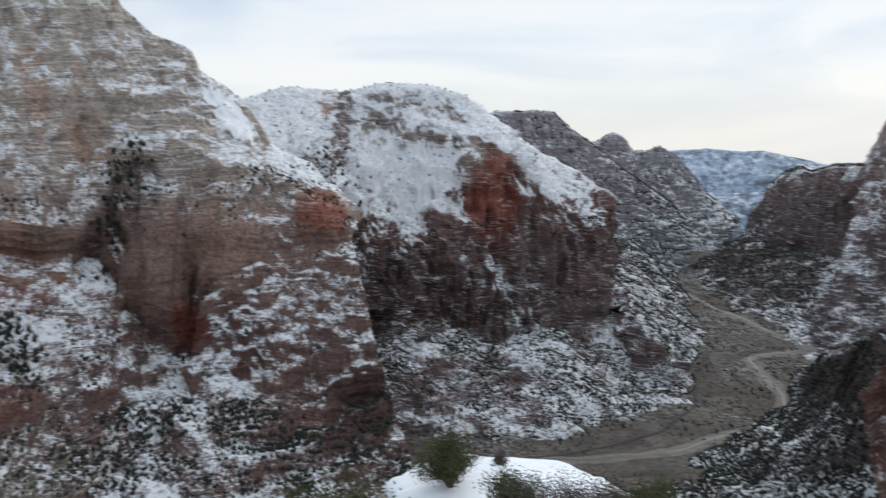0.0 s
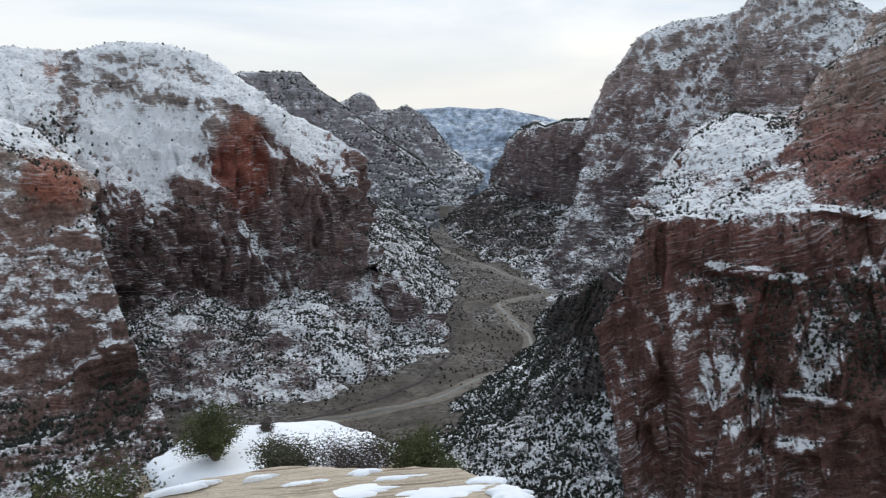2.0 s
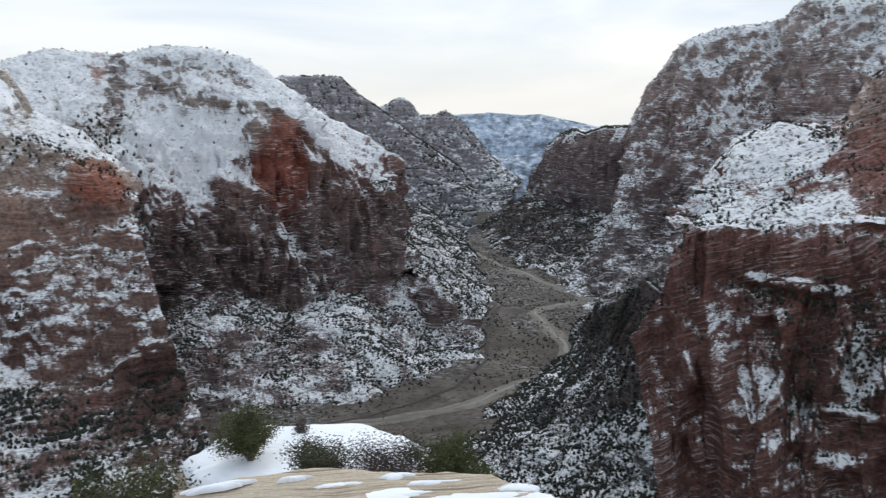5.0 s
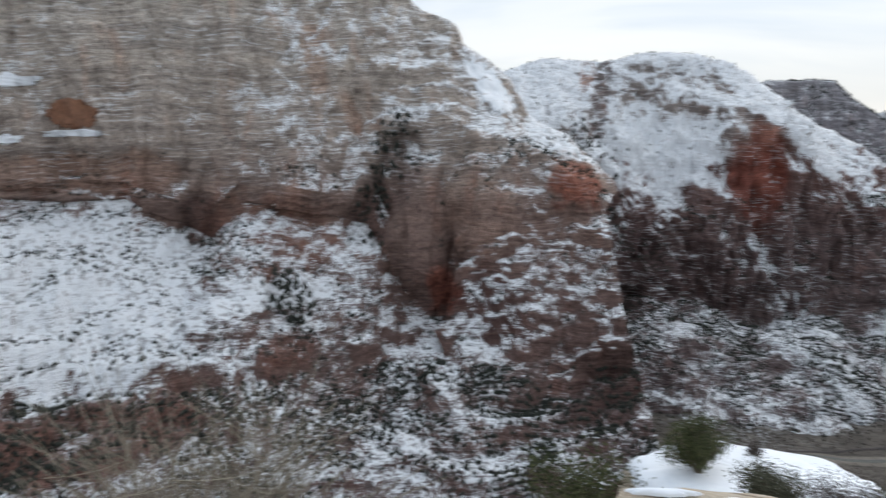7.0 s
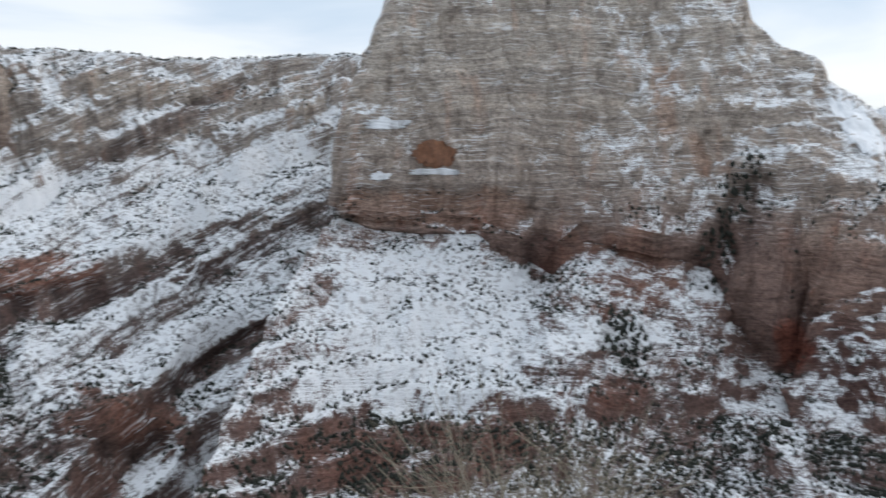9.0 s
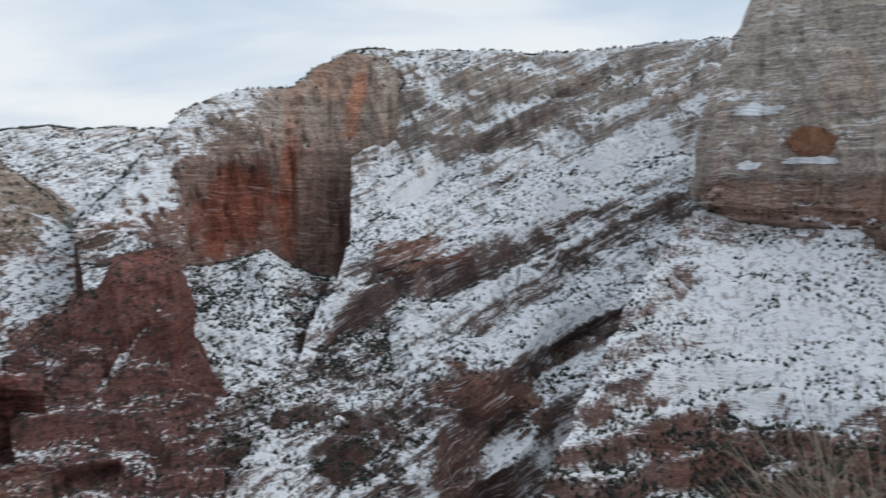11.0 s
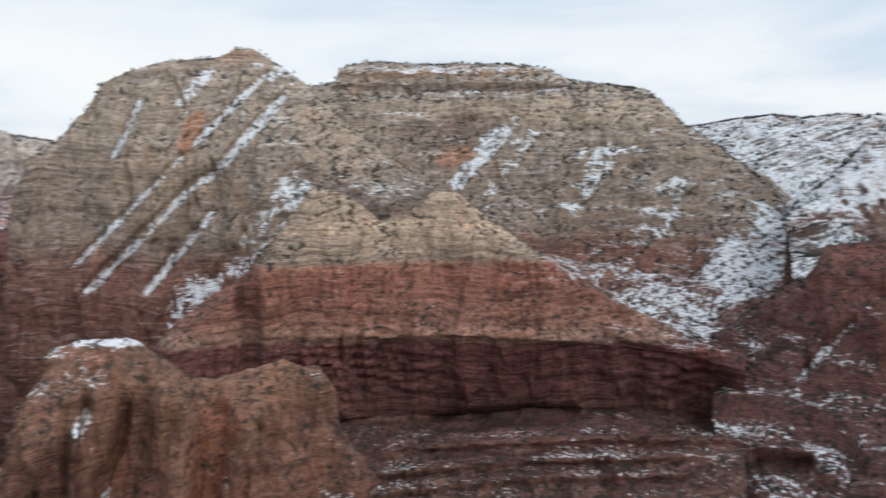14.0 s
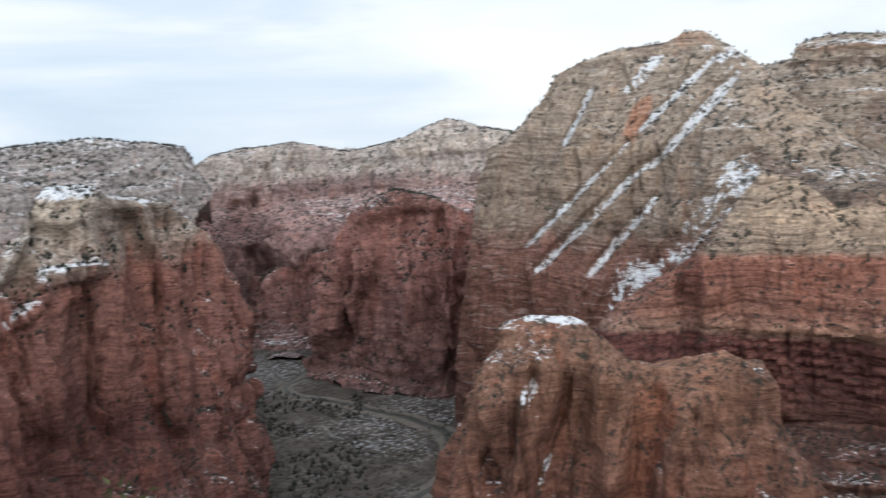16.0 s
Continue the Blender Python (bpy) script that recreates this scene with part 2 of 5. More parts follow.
WALL_BANDS = [(-440, (0.110, 0.064, 0.052)), (-235, (0.135, 0.075, 0.060)), (-195, (0.143, 0.066, 0.058)), (-158, (0.150, 0.065, 0.057)), (-154, (0.306, 0.194, 0.148)),
              (-143, (0.295, 0.155, 0.118)), (-110, (0.265, 0.122, 0.092)), (-97, (0.290, 0.138, 0.103)), (-92, (0.392, 0.302, 0.232)), (60, (0.431, 0.353, 0.284))]
MAT = {
    # aerial haze over the distance is put into these blue base colours
    "far": sandstone("haze_tinted_hills", [(-440, (0.335, 0.415, 0.540)), (100, (0.470, 0.580, 0.720))], 0.06, 0.5, 9.0, 0.2, patch=0.4),
    # greyed, lightened base colours carry the haze before these far cliffs
    "farred": sandstone("haze_tinted_cliffs", [(-440, (0.205, 0.210, 0.230)), (-180, (0.262, 0.240, 0.258)), (100, (0.335, 0.325, 0.345))], 0.30, 0.5, 2.2, 0.4, patch=0.4, cling=0.3),
    "dome": sandstone("snowy_sandstone", [(-440, (0.165, 0.125, 0.122)), (-220, (0.165, 0.115, 0.110)), (-100, (0.235, 0.145, 0.130)), (-30, (0.29, 0.24, 0.22)), (200, (0.38, 0.36, 0.345))], 0.38, 0.45, 1.0, 0.6, patch=0.5, high=(-220, -20, 0.72), cling=0.6),
    "throne": sandstone("pale_dome_rock", [(-440, (0.113, 0.067, 0.060)), (-160, (0.158, 0.103, 0.090)), (-80, (0.227, 0.156, 0.133)), (-30, (0.344, 0.286, 0.249)), (90, (0.438, 0.387, 0.339)), (300, (0.439, 0.398, 0.352))], 0.38, 0.5, 0.85, 0.45, patch=0.45, wander=0.6, cling=0.55, clingz=(-90, -10)),
    "slick": sandstone("snowy_slickrock", [(-440, (0.124, 0.075, 0.069)), (-150, (0.160, 0.120, 0.108)), (-40, (0.222, 0.184, 0.164)), (40, (0.322, 0.280, 0.248)), (200, (0.380, 0.339, 0.306))], 0.37, 0.6, 0.95, 0.5, dip=(-0.15, -0.42), patch=0.5, bedded=2.6, high=(-330, 0, 0.24), cling=0.6),
    "gorge": sandstone("snowy_gorge_rock", [(-440, (0.085, 0.053, 0.046)), (-150, (0.128, 0.085, 0.072)), (0, (0.187, 0.145, 0.119))], 0.15, 0.95, 0.9, 0.5, dip=(-0.15, -0.42), patch=0.4, bedded=1.5, high=(-330, 0, 0.24)),
    "alcove": sandstone("stained_buttress", [(-440, (0.14, 0.085, 0.073)), (-70, (0.21, 0.135, 0.112)), (10, (0.28, 0.21, 0.18)), (60, (0.33, 0.275, 0.235)), (200, (0.40, 0.35, 0.30))], 0.22, 0.4, 1.2, 0.7, patch=0.4, cling=0.15),
    "mesa": sandstone("buff_cliffs", [(-440, (0.086, 0.047, 0.040)), (-190, (0.195, 0.098, 0.076)), (-140, (0.255, 0.140, 0.110)), (-105, (0.285, 0.221, 0.176)), (80, (0.400, 0.330, 0.267)), (190, (0.400, 0.328, 0.267)), (205, (0.307, 0.215, 0.169)), (250, (0.336, 0.262, 0.210))], 0.02, 0.9, 1.5, 0.35, patch=0.3, dust=0.1, wander=0.5, cling=0.15),
    "wall": sandstone("red_wall_rock", WALL_BANDS, -0.14, 0.9, 0.9, 0.4, patch=0.25, dust=0.05, wander=0.12, bedtone=0.8),
    "spur": sandstone("red_spur_rock", [(-440, (0.101, 0.057, 0.051)), (-150, (0.137, 0.067, 0.059)), (-60, (0.200, 0.094, 0.078))], 0.0, 0.9, 1.0, 0.7, patch=0.25, dust=0.05),
    "pillar": sandstone("pillar_rock", [(-440, (0.125, 0.060, 0.047)), (-200, (0.185, 0.090, 0.066)), (-60, (0.270, 0.160, 0.112))], -0.03, 0.8, 0.8, 0.65, patch=0.25, dust=0.05, wander=0.8),
    "north": sandstone("north_canyon_rock", [(-440, (0.200, 0.118, 0.112)), (-150, (0.325, 0.165, 0.142)), (-70, (0.370, 0.215, 0.180)), (-20, (0.459, 0.395, 0.353)), (150, (0.534, 0.491, 0.451))], -0.04, 0.95, 1.6, 0.6, patch=0.3, dust=0.05, wander=0.7),
    # distance haze mixed into the bands: paler and less red than nearer walls
    "northfar": sandstone("haze_tinted_north_rock", [(-440, (0.270, 0.200, 0.205)), (-190, (0.350, 0.222, 0.208)), (-110, (0.410, 0.305, 0.285)), (-60, (0.490, 0.440, 0.405)), (150, (0.520, 0.475, 0.440))], -0.08, 0.8, 3.0, 0.5, patch=0.3, dust=0.05, wander=0.6),
    "palecap": sandstone("pale_mesa_rock", [(-440, (0.158, 0.099, 0.093)), (-170, (0.219, 0.143, 0.132)), (-110, (0.321, 0.288, 0.274)), (150, (0.394, 0.367, 0.354))], 0.05, 0.8, 2.2, 0.5, patch=0.3, dust=0.08, wander=0.5),
    "tower": sandstone("tower_rock", [(-440, (0.150, 0.081, 0.073)), (-260, (0.219, 0.106, 0.089)), (-125, (0.280, 0.139, 0.114)), (-95, (0.377, 0.305, 0.252)), (-20, (0.453, 0.404, 0.348))], 0.10, 0.9, 1.2, 0.6, patch=0.3, dust=0.05, wander=0.6),
    "west": sandstone("west_buttress_rock", [(-440, (0.125, 0.074, 0.066)), (-120, (0.148, 0.076, 0.065)), (-40, (0.215, 0.105, 0.088)), (-5, (0.240, 0.165, 0.138)), (90, (0.310, 0.245, 0.210)), (300, (0.401, 0.344, 0.307))], 0.20, 0.7, 0.8, 0.5, dip=(-0.31, 0.16), patch=0.5, bedded=1.6, wander=0.5, cling=0.25),
    "westfar": sandstone("west_mountain_rock", [(-440, (0.148, 0.127, 0.129)), (-150, (0.180, 0.134, 0.131)), (0, (0.242, 0.180, 0.170)), (300, (0.375, 0.329, 0.308))], 0.36, 0.7, 1.1, 0.45, patch=0.5, high=(-250, 60, 0.30), cling=0.6),
    "slope": sandstone("forest_floor", [(-440, (0.095, 0.090, 0.091)), (-200, (0.127, 0.097, 0.095))], 0.42, 0.8, 0.8, 0.2, patch=0.4),
}




def valley_material():
    m, n, b = surface("valley_floor")
    pos = n.add("ShaderNodeNewGeometry").outputs["Position"]
    big, mid, fine = n.noise(pos, 0.004, 4.0), n.noise(pos, 0.02, 5.0, 0.65, 0.6), n.noise(pos, 0.12, 4.0, 0.7)
    col = n.ramp(mid, (0.32, (0.050, 0.043, 0.036)), (0.5, (0.084, 0.070, 0.058)), (0.68, (0.15, 0.13, 0.11)))
    col = n.mix(n.span(fine, 0.52, 0.62), col, n.mix(1.0, col, (0.42, 0.42, 0.40), "MULTIPLY"))
    snow = n.math("MULTIPLY", n.span(fine, 0.50, 0.36), n.span(big, 0.42, 0.62))
    col = n.mix(n.math("MULTIPLY", snow, 0.5), col, (0.72, 0.75, 0.80))
    n.put(b, "Base_Color", col)
    b.inputs["Roughness"].default_value = 0.95
    return m


MAT["valley"] = valley_material()


# ---- zones set from the camera's view: where snow has drifted or blown off, where rock is stained, painted with shade, stands proud or is hollowed ----
# the darkest tint stands for varnish and brush, and paints in shade
PLAIN, OXIDE, WARM, RUST, VARNISH_SHADE, BUFF = (1.0, 1.0, 1.0), (1.02, 0.58, 0.48), (1.08, 0.93, 0.86), (1.22, 0.84, 0.72), (0.68, 0.64, 0.65), (1.16, 1.14, 1.10)
# each zone: bearing, elevation, half width, half height, turn (degrees); snow; tint (rock stains and painted shade);
# metres proud along the line of sight
ZONES = {}
# the zone hollowed 26 m is a cave, its shade put into the tint
ZONES["snow_dome"] = [
    (10.1, 3.2, 6.35, 1.20, 8, 0.30, PLAIN, 0), (10.0, -2.3, 3.44, 2.62, 0, 1.15, PLAIN, 0), (10.0, -5.6, 1.05, 2.06, 0, 0.50, PLAIN, 6),
    (2.5, -1.1, 3.92, 0.75, 48, 0.50, PLAIN, 8), (0.9, -0.6, 0.82, 2.24, -15, 0.25, PLAIN, 0), (4.5, -3.5, 1.72, 3.06, 0, -1.40, OXIDE, -14),
    (3.7, -2.8, 0.82, 2.06, 0, 0.00, BUFF, 0), (7.8, -6.2, 1.27, 1.94, 0, -0.90, PLAIN, 8), (14.3, 1.0, 0.60, 2.80, 5, -0.80, VARNISH_SHADE, -10),
    (3.9, -9.7, 1.27, 3.18, -25, 0.55, PLAIN, -12), (-1.4, -9.6, 1.79, 2.62, 0, -0.70, PLAIN, 8), (13.3, -4.7, 0.90, 4.11, -15, 0.25, PLAIN, -12),
    (12.6, -12.2, 2.62, 1.20, 0, -0.90, VARNISH_SHADE, -26),
]
ZONES["great_dome"] = [
    (43.3, 5.1, 8.60, 4.48, 0, -0.25, PLAIN, 0), (32.7, 6.6, 2.99, 2.06, 20, 0.30, PLAIN, 0), (47.1, -3.3, 6.54, 1.20, 2, -0.60, WARM, -12),
    (47.2, -10.6, 6.91, 5.42, 0, 0.95, PLAIN, 0), (51.8, -15.3, 5.23, 1.87, 8, 0.80, PLAIN, 0), (57.0, -10.7, 2.06, 4.86, 20, 0.20, PLAIN, 0),
    (35.9, -7.5, 3.92, 2.80, 0, -0.05, WARM, 6), (26.2, -7.3, 2.06, 4.86, -8, -0.70, PLAIN, 14), (24.5, -11.4, 1.27, 1.57, 0, -1.00, OXIDE, 8),
    (48.9, -19.2, 8.22, 2.32, -4, -0.45, WARM, 0), (35.1, -14.9, 1.87, 1.57, 20, -0.30, WARM, 6), (32.8, 3.7, 0.75, 2.43, -8, -0.30, WARM, -4),
]
ZONES["slickrock_plateau"] = [
    (64.5, 4.4, 4.86, 0.82, 3, -0.35, BUFF, 6), (57.9, 0.7, 6.35, 2.06, -14, 0.40, PLAIN, 0), (60.1, -2.6, 6.73, 0.97, -28, 0.50, PLAIN, 0),
    (57.8, -5.3, 7.10, 0.75, -26, -0.35, VARNISH_SHADE, -8), (63.7, -11.7, 6.35, 1.27, -28, 0.80, PLAIN, 4), (61.9, -13.1, 5.61, 0.60, -30, -0.90, VARNISH_SHADE, -14),
    (59.9, -18.4, 1.87, 3.55, 40, 0.50, PLAIN, 0), (66.5, -15.8, 3.18, 1.94, 15, -1.00, WARM, 12), (65.7, -7.3, 2.99, 0.82, -20, -0.40, PLAIN, 6),
    (56.1, 3.9, 1.12, 1.49, 0, -0.30, BUFF, 6), (63.1, 1.7, 5.61, 0.60, -20, -0.45, PLAIN, -6),
]
ZONES["hanging_valley"] = [
    (84.0, -11.0, 3.18, 4.11, -15, 0.55, PLAIN, 0), (81.6, -7.3, 1.68, 1.20, 0, 0.70, PLAIN, 6), (78.3, -11.8, 1.49, 4.11, 30, -0.30, VARNISH_SHADE, -10),
    (87.3, -19.7, 4.11, 2.62, 0, -0.35, VARNISH_SHADE, 0), (79.2, -19.1, 3.36, 2.99, 30, -0.45, VARNISH_SHADE, 6), (84.5, -16.5, 1.87, 1.87, 0, 0.10, PLAIN, 0),
]
ZONES["alcove_buttress"] = [
    (76.7, 4.5, 2.47, 1.94, 10, -0.40, WARM, -4), (80.0, 1.9, 0.60, 3.74, 4, -0.60, WARM, -5), (76.0, 2.8, 0.52, 2.24, 15, -0.50, RUST, -5),
    (83.8, -3.9, 2.80, 2.80, 0, -0.90, OXIDE, -14), (80.5, -3.5, 0.52, 3.55, 0, -0.90, RUST, -8), (86.1, 1.3, 4.48, 1.35, -32, 0.30, PLAIN, 4),
    (89.8, -3.0, 3.36, 1.49, -10, 0.60, PLAIN, 0), (78.2, -3.3, 1.49, 3.74, 0, -0.50, PLAIN, 0),
]
ZONES["red_spur"] = [
    (89.4, -7.1, 2.32, 1.35, 0, -0.50, PLAIN, 8), (90.9, -12.3, 2.24, 0.26, -50, 0.50, PLAIN, -6), (92.6, -9.2, 2.62, 2.24, 0, -0.20, PLAIN, 6),
    (93.4, -19.4, 1.87, 0.52, 0, -0.80, VARNISH_SHADE, -16),
]
ZONES["tall_mesa"] = [
    (112.5, -0.2, 0.67, 3.18, 42, 0.66, PLAIN, -8), (110.9, -1.1, 0.60, 2.99, 38, 0.52, PLAIN, -6), (105.5, -1.7, 0.82, 2.80, 35, 0.55, PLAIN, -8),
    (101.4, -4.3, 1.05, 2.99, 30, 0.42, PLAIN, -6), (95.8, -7.3, 1.87, 2.99, 30, 0.55, PLAIN, -4), (114.9, 1.0, 3.36, 0.90, -4, -0.10, VARNISH_SHADE, -6),
    (114.2, -0.6, 1.35, 0.60, -20, -0.50, RUST, 2), (114.5, 4.9, 7.47, 0.22, 0, 0.25, WARM, 10), (114.5, 3.8, 8.22, 0.22, 1, 0.10, VARNISH_SHADE, -10),
    (109.0, 2.3, 8.22, 0.75, 2, -0.30, BUFF, 0), (104.3, -0.5, 2.24, 0.30, -4, 0.70, PLAIN, 2), (100.6, -10.3, 4.11, 1.49, 20, 0.25, PLAIN, 0),
    (93.9, -5.1, 2.24, 1.12, 10, 0.60, PLAIN, 0),
]
ZONES["gullied_peak"] = [
    (127.9, 0.9, 0.34, 4.04, 44, 1.50, PLAIN, -12), (134.3, -4.9, 0.34, 5.31, 47, 1.50, PLAIN, -12), (128.9, 2.6, 0.22, 3.66, 47, 1.00, PLAIN, -8),
    (135.2, -3.5, 0.22, 4.97, 46, 1.20, PLAIN, -8), (131.2, 1.2, 0.56, 1.57, 25, -0.30, RUST, -7), (134.9, 1.7, 0.22, 2.24, 27, 1.20, PLAIN, -8),
    (130.7, 4.2, 0.37, 1.94, 43, 0.70, PLAIN, -2), (126.8, -4.6, 1.05, 4.30, 40, 0.50, PLAIN, -8), (131.1, -8.8, 1.27, 2.47, 50, 0.95, PLAIN, -4),
    (132.3, -6.2, 0.30, 3.44, 42, 1.40, PLAIN, -8), (125.9, 4.8, 1.49, 0.60, 35, 0.70, PLAIN, 0),
]
ZONES["red_wall"] = [
    (116.1, -4.4, 8.60, 2.24, 0, -0.60, BUFF, 4), (111.8, -17.8, 5.98, 0.67, -2, -0.30, VARNISH_SHADE, -12), (107.2, -19.0, 11.21, 0.26, -3, -0.20, BUFF, 8),
    (109.9, -20.4, 11.96, 0.26, -4, 0.10, BUFF, 8), (124.0, -15.6, 2.24, 2.62, 0, -0.30, BUFF, 8), (111.0, -21.6, 12.33, 0.26, -4, 0.05, BUFF, 6),
    (118.7, -2.8, 2.62, 1.27, 35, 0.15, VARNISH_SHADE, -5), (100.6, -12.6, 3.74, 0.52, 8, 0.15, BUFF, 8), (116.3, -12.2, 11.21, 0.37, 2, -0.10, BUFF, 5),
    (126.6, -8.5, 2.24, 1.87, -30, -0.30, PLAIN, 8), (128.2, -10.6, 0.75, 4.11, 0, -0.30, VARNISH_SHADE, -10), (98.1, -15.8, 1.87, 2.24, 0, -0.30, VARNISH_SHADE, -8),
    (107.2, -7.8, 1.49, 1.12, 30, 0.20, PLAIN, 0),
]
# the zone at 140.6 paints the shadow on the pillar's left side
ZONES["pillar_buttress"] = [
    (136.1, -11.7, 2.99, 0.22, 5, 0.70, PLAIN, 3), (138.5, -16.5, 0.75, 1.87, 0, 0.60, PLAIN, -6), (134.0, -14.4, 2.24, 2.24, 0, -0.30, PLAIN, 6),
    (128.2, -16.0, 3.36, 4.11, 0, -0.30, BUFF, 0), (131.1, -20.0, 0.97, 4.11, 8, -0.40, WARM, -10), (140.6, -20.0, 0.97, 2.62, 20, 0.20, VARNISH_SHADE, -8),
    (137.5, -21.1, 0.67, 0.97, 0, 0.70, PLAIN, 0), (133.3, -18.6, 1.12, 4.11, 0, -0.30, BUFF, 10),
]
ZONES["north_spur"] = [
    (145.2, -11.1, 2.24, 4.86, 0, -0.40, PLAIN, 60), (152.7, -10.0, 2.24, 2.99, 0, -0.40, PLAIN, 50), (149.0, -11.0, 1.12, 3.36, 6, -0.30, PLAIN, -30),
    (141.4, -10.6, 1.49, 4.48, 0, -0.40, PLAIN, 50), (147.1, -3.2, 4.11, 1.05, -8, 0.00, VARNISH_SHADE, 20), (143.0, -12.7, 0.90, 2.99, 10, -0.30, PLAIN, -26),
]
# the zone hollowed 90 m darkens the rock colour for the recess's shade
ZONES["north_mesa"] = [
    (157.3, -8.2, 2.24, 4.86, 0, -0.50, VARNISH_SHADE, -90), (153.9, -5.5, 2.62, 1.87, 0, -0.40, PLAIN, 60), (150.7, -2.3, 4.48, 0.60, -4, 0.00, VARNISH_SHADE, 0),
    (143.2, 0.3, 4.11, 0.67, 0, -0.40, BUFF, 20), (159.3, -6.6, 1.49, 3.36, 0, -0.40, PLAIN, 60),
]
# the first zone paints shade over the tower's wooded foot
ZONES["red_tower"] = [
    (167.7, -17.5, 8.22, 2.99, 0, -0.30, VARNISH_SHADE, 0), (167.6, -1.6, 2.06, 0.75, 0, 0.90, PLAIN, 12), (167.7, -3.0, 2.24, 1.12, 0, -0.50, BUFF, 16),
    (163.1, -2.4, 2.24, 0.60, 0, 0.50, PLAIN, 8), (162.6, -3.8, 2.62, 0.90, 0, 0.10, VARNISH_SHADE, -8), (167.4, -6.8, 2.24, 0.60, -8, 0.80, PLAIN, 14),
    (170.3, -9.0, 1.49, 0.52, -35, 0.80, PLAIN, 10), (163.5, -6.9, 0.82, 3.74, -10, -0.40, PLAIN, -16), (165.5, -11.0, 1.49, 5.61, 0, -0.50, PLAIN, 14),
    (161.8, -11.4, 0.97, 5.61, 0, -0.50, PLAIN, 22), (169.4, -11.8, 1.49, 4.48, 0, -0.50, PLAIN, 14), (167.6, -12.4, 0.75, 4.11, 6, -0.40, PLAIN, -14),
    (165.4, -4.0, 0.67, 1.68, 8, -0.10, VARNISH_SHADE, -10),
]
ZONES["west_mountain"] = [
    (-32.0, 4.1, 2.99, 0.75, 38, 0.70, PLAIN, 0), (-23.7, 3.6, 2.99, 1.35, -20, 0.25, PLAIN, 0), (-20.3, 0.9, 1.49, 1.87, 0, -0.30, PLAIN, 8),
    (-20.7, -6.4, 2.24, 1.87, 0, -0.40, VARNISH_SHADE, 0), (-28.9, 0.7, 2.24, 2.99, 0, -0.40, PLAIN, 10), (-23.8, 0.8, 2.24, 1.49, 20, 0.20, PLAIN, 0),
    (-18.2, -10.1, 4.11, 2.62, 0, -0.30, VARNISH_SHADE, 0), (-21.4, -2.8, 2.24, 1.87, 0, -0.25, PLAIN, 6),
]
ZONES["red_mesa_end"] = [
    (-13.3, -8.2, 4.11, 2.24, 0, -0.45, VARNISH_SHADE, 0), (-10.7, -7.4, 2.24, 1.49, 0, -0.40, VARNISH_SHADE, 0), (-17.1, -8.1, 1.49, 0.67, 0, 0.40, PLAIN, 0),
    (-15.2, -3.4, 2.24, 1.49, 0, -0.50, PLAIN, 10),
]
ZONES["west_buttress"] = [
    (-33.9, -2.5, 4.11, 4.11, 0, -0.50, PLAIN, 0), (-26.5, -3.0, 3.92, 2.06, -18, 0.85, PLAIN, 4), (-27.1, -6.3, 4.86, 1.05, 0, 0.40, PLAIN, 0),
    (-23.2, -6.4, 1.27, 1.72, 0, 0.50, PLAIN, 0), (-27.5, -9.2, 6.73, 1.35, 0, -0.80, PLAIN, 4), (-28.5, -11.0, 3.18, 0.41, 6, 0.90, PLAIN, 10),
    (-35.1, -7.2, 3.55, 0.30, 6, 0.80, PLAIN, 8), (-35.9, -10.7, 2.80, 0.82, -6, 0.50, PLAIN, 6),
]
ZONES["gap_plateau"] = [
    (94.7, 0.2, 6.73, 1.64, 0, -0.22, PLAIN, 0), (92.5, 1.3, 4.48, 0.37, 4, -0.20, WARM, 0),
]
ZONES["forest_slope"] = [
    (-16.7, -17.1, 5.61, 2.24, -35, -0.20, PLAIN, 0), (-20.1, -18.8, 0.90, 4.11, 45, 0.50, PLAIN, 0), (-17.1, -14.2, 2.24, 1.12, -30, -0.50, VARNISH_SHADE, 0),
    (-10.8, -22.5, 4.48, 2.24, -20, -0.15, PLAIN, 0), (-15.5, -21.8, 0.90, 1.87, 40, 0.35, PLAIN, 0),
]
ZONES["snow_dome"] += [
    (15.2, 2.6, 0.52, 1.42, 8, -0.80, RUST, -5), (7.1, -10.0, 3.36, 2.24, 0, -0.50, VARNISH_SHADE, 0), (1.4, -13.8, 2.06, 1.49, 0, 0.60, PLAIN, 10),
    (-1.5, -16.6, 1.12, 2.80, -30, 0.60, PLAIN, 4), (6.1, -16.2, 8.60, 2.99, 0, -0.20, PLAIN, 0), (11.4, -9.0, 2.24, 2.99, 0, -0.50, VARNISH_SHADE, 0),
    (0.1, -7.1, 3.36, 2.24, 20, -0.35, PLAIN, 0), (8.4, 0.3, 5.98, 0.37, 12, -0.70, PLAIN, -5), (8.6, 2.1, 5.61, 0.30, 14, -0.60, PLAIN, -4),
    (6.0, 0.6, 2.62, 0.34, 50, -0.60, PLAIN, -6),
]
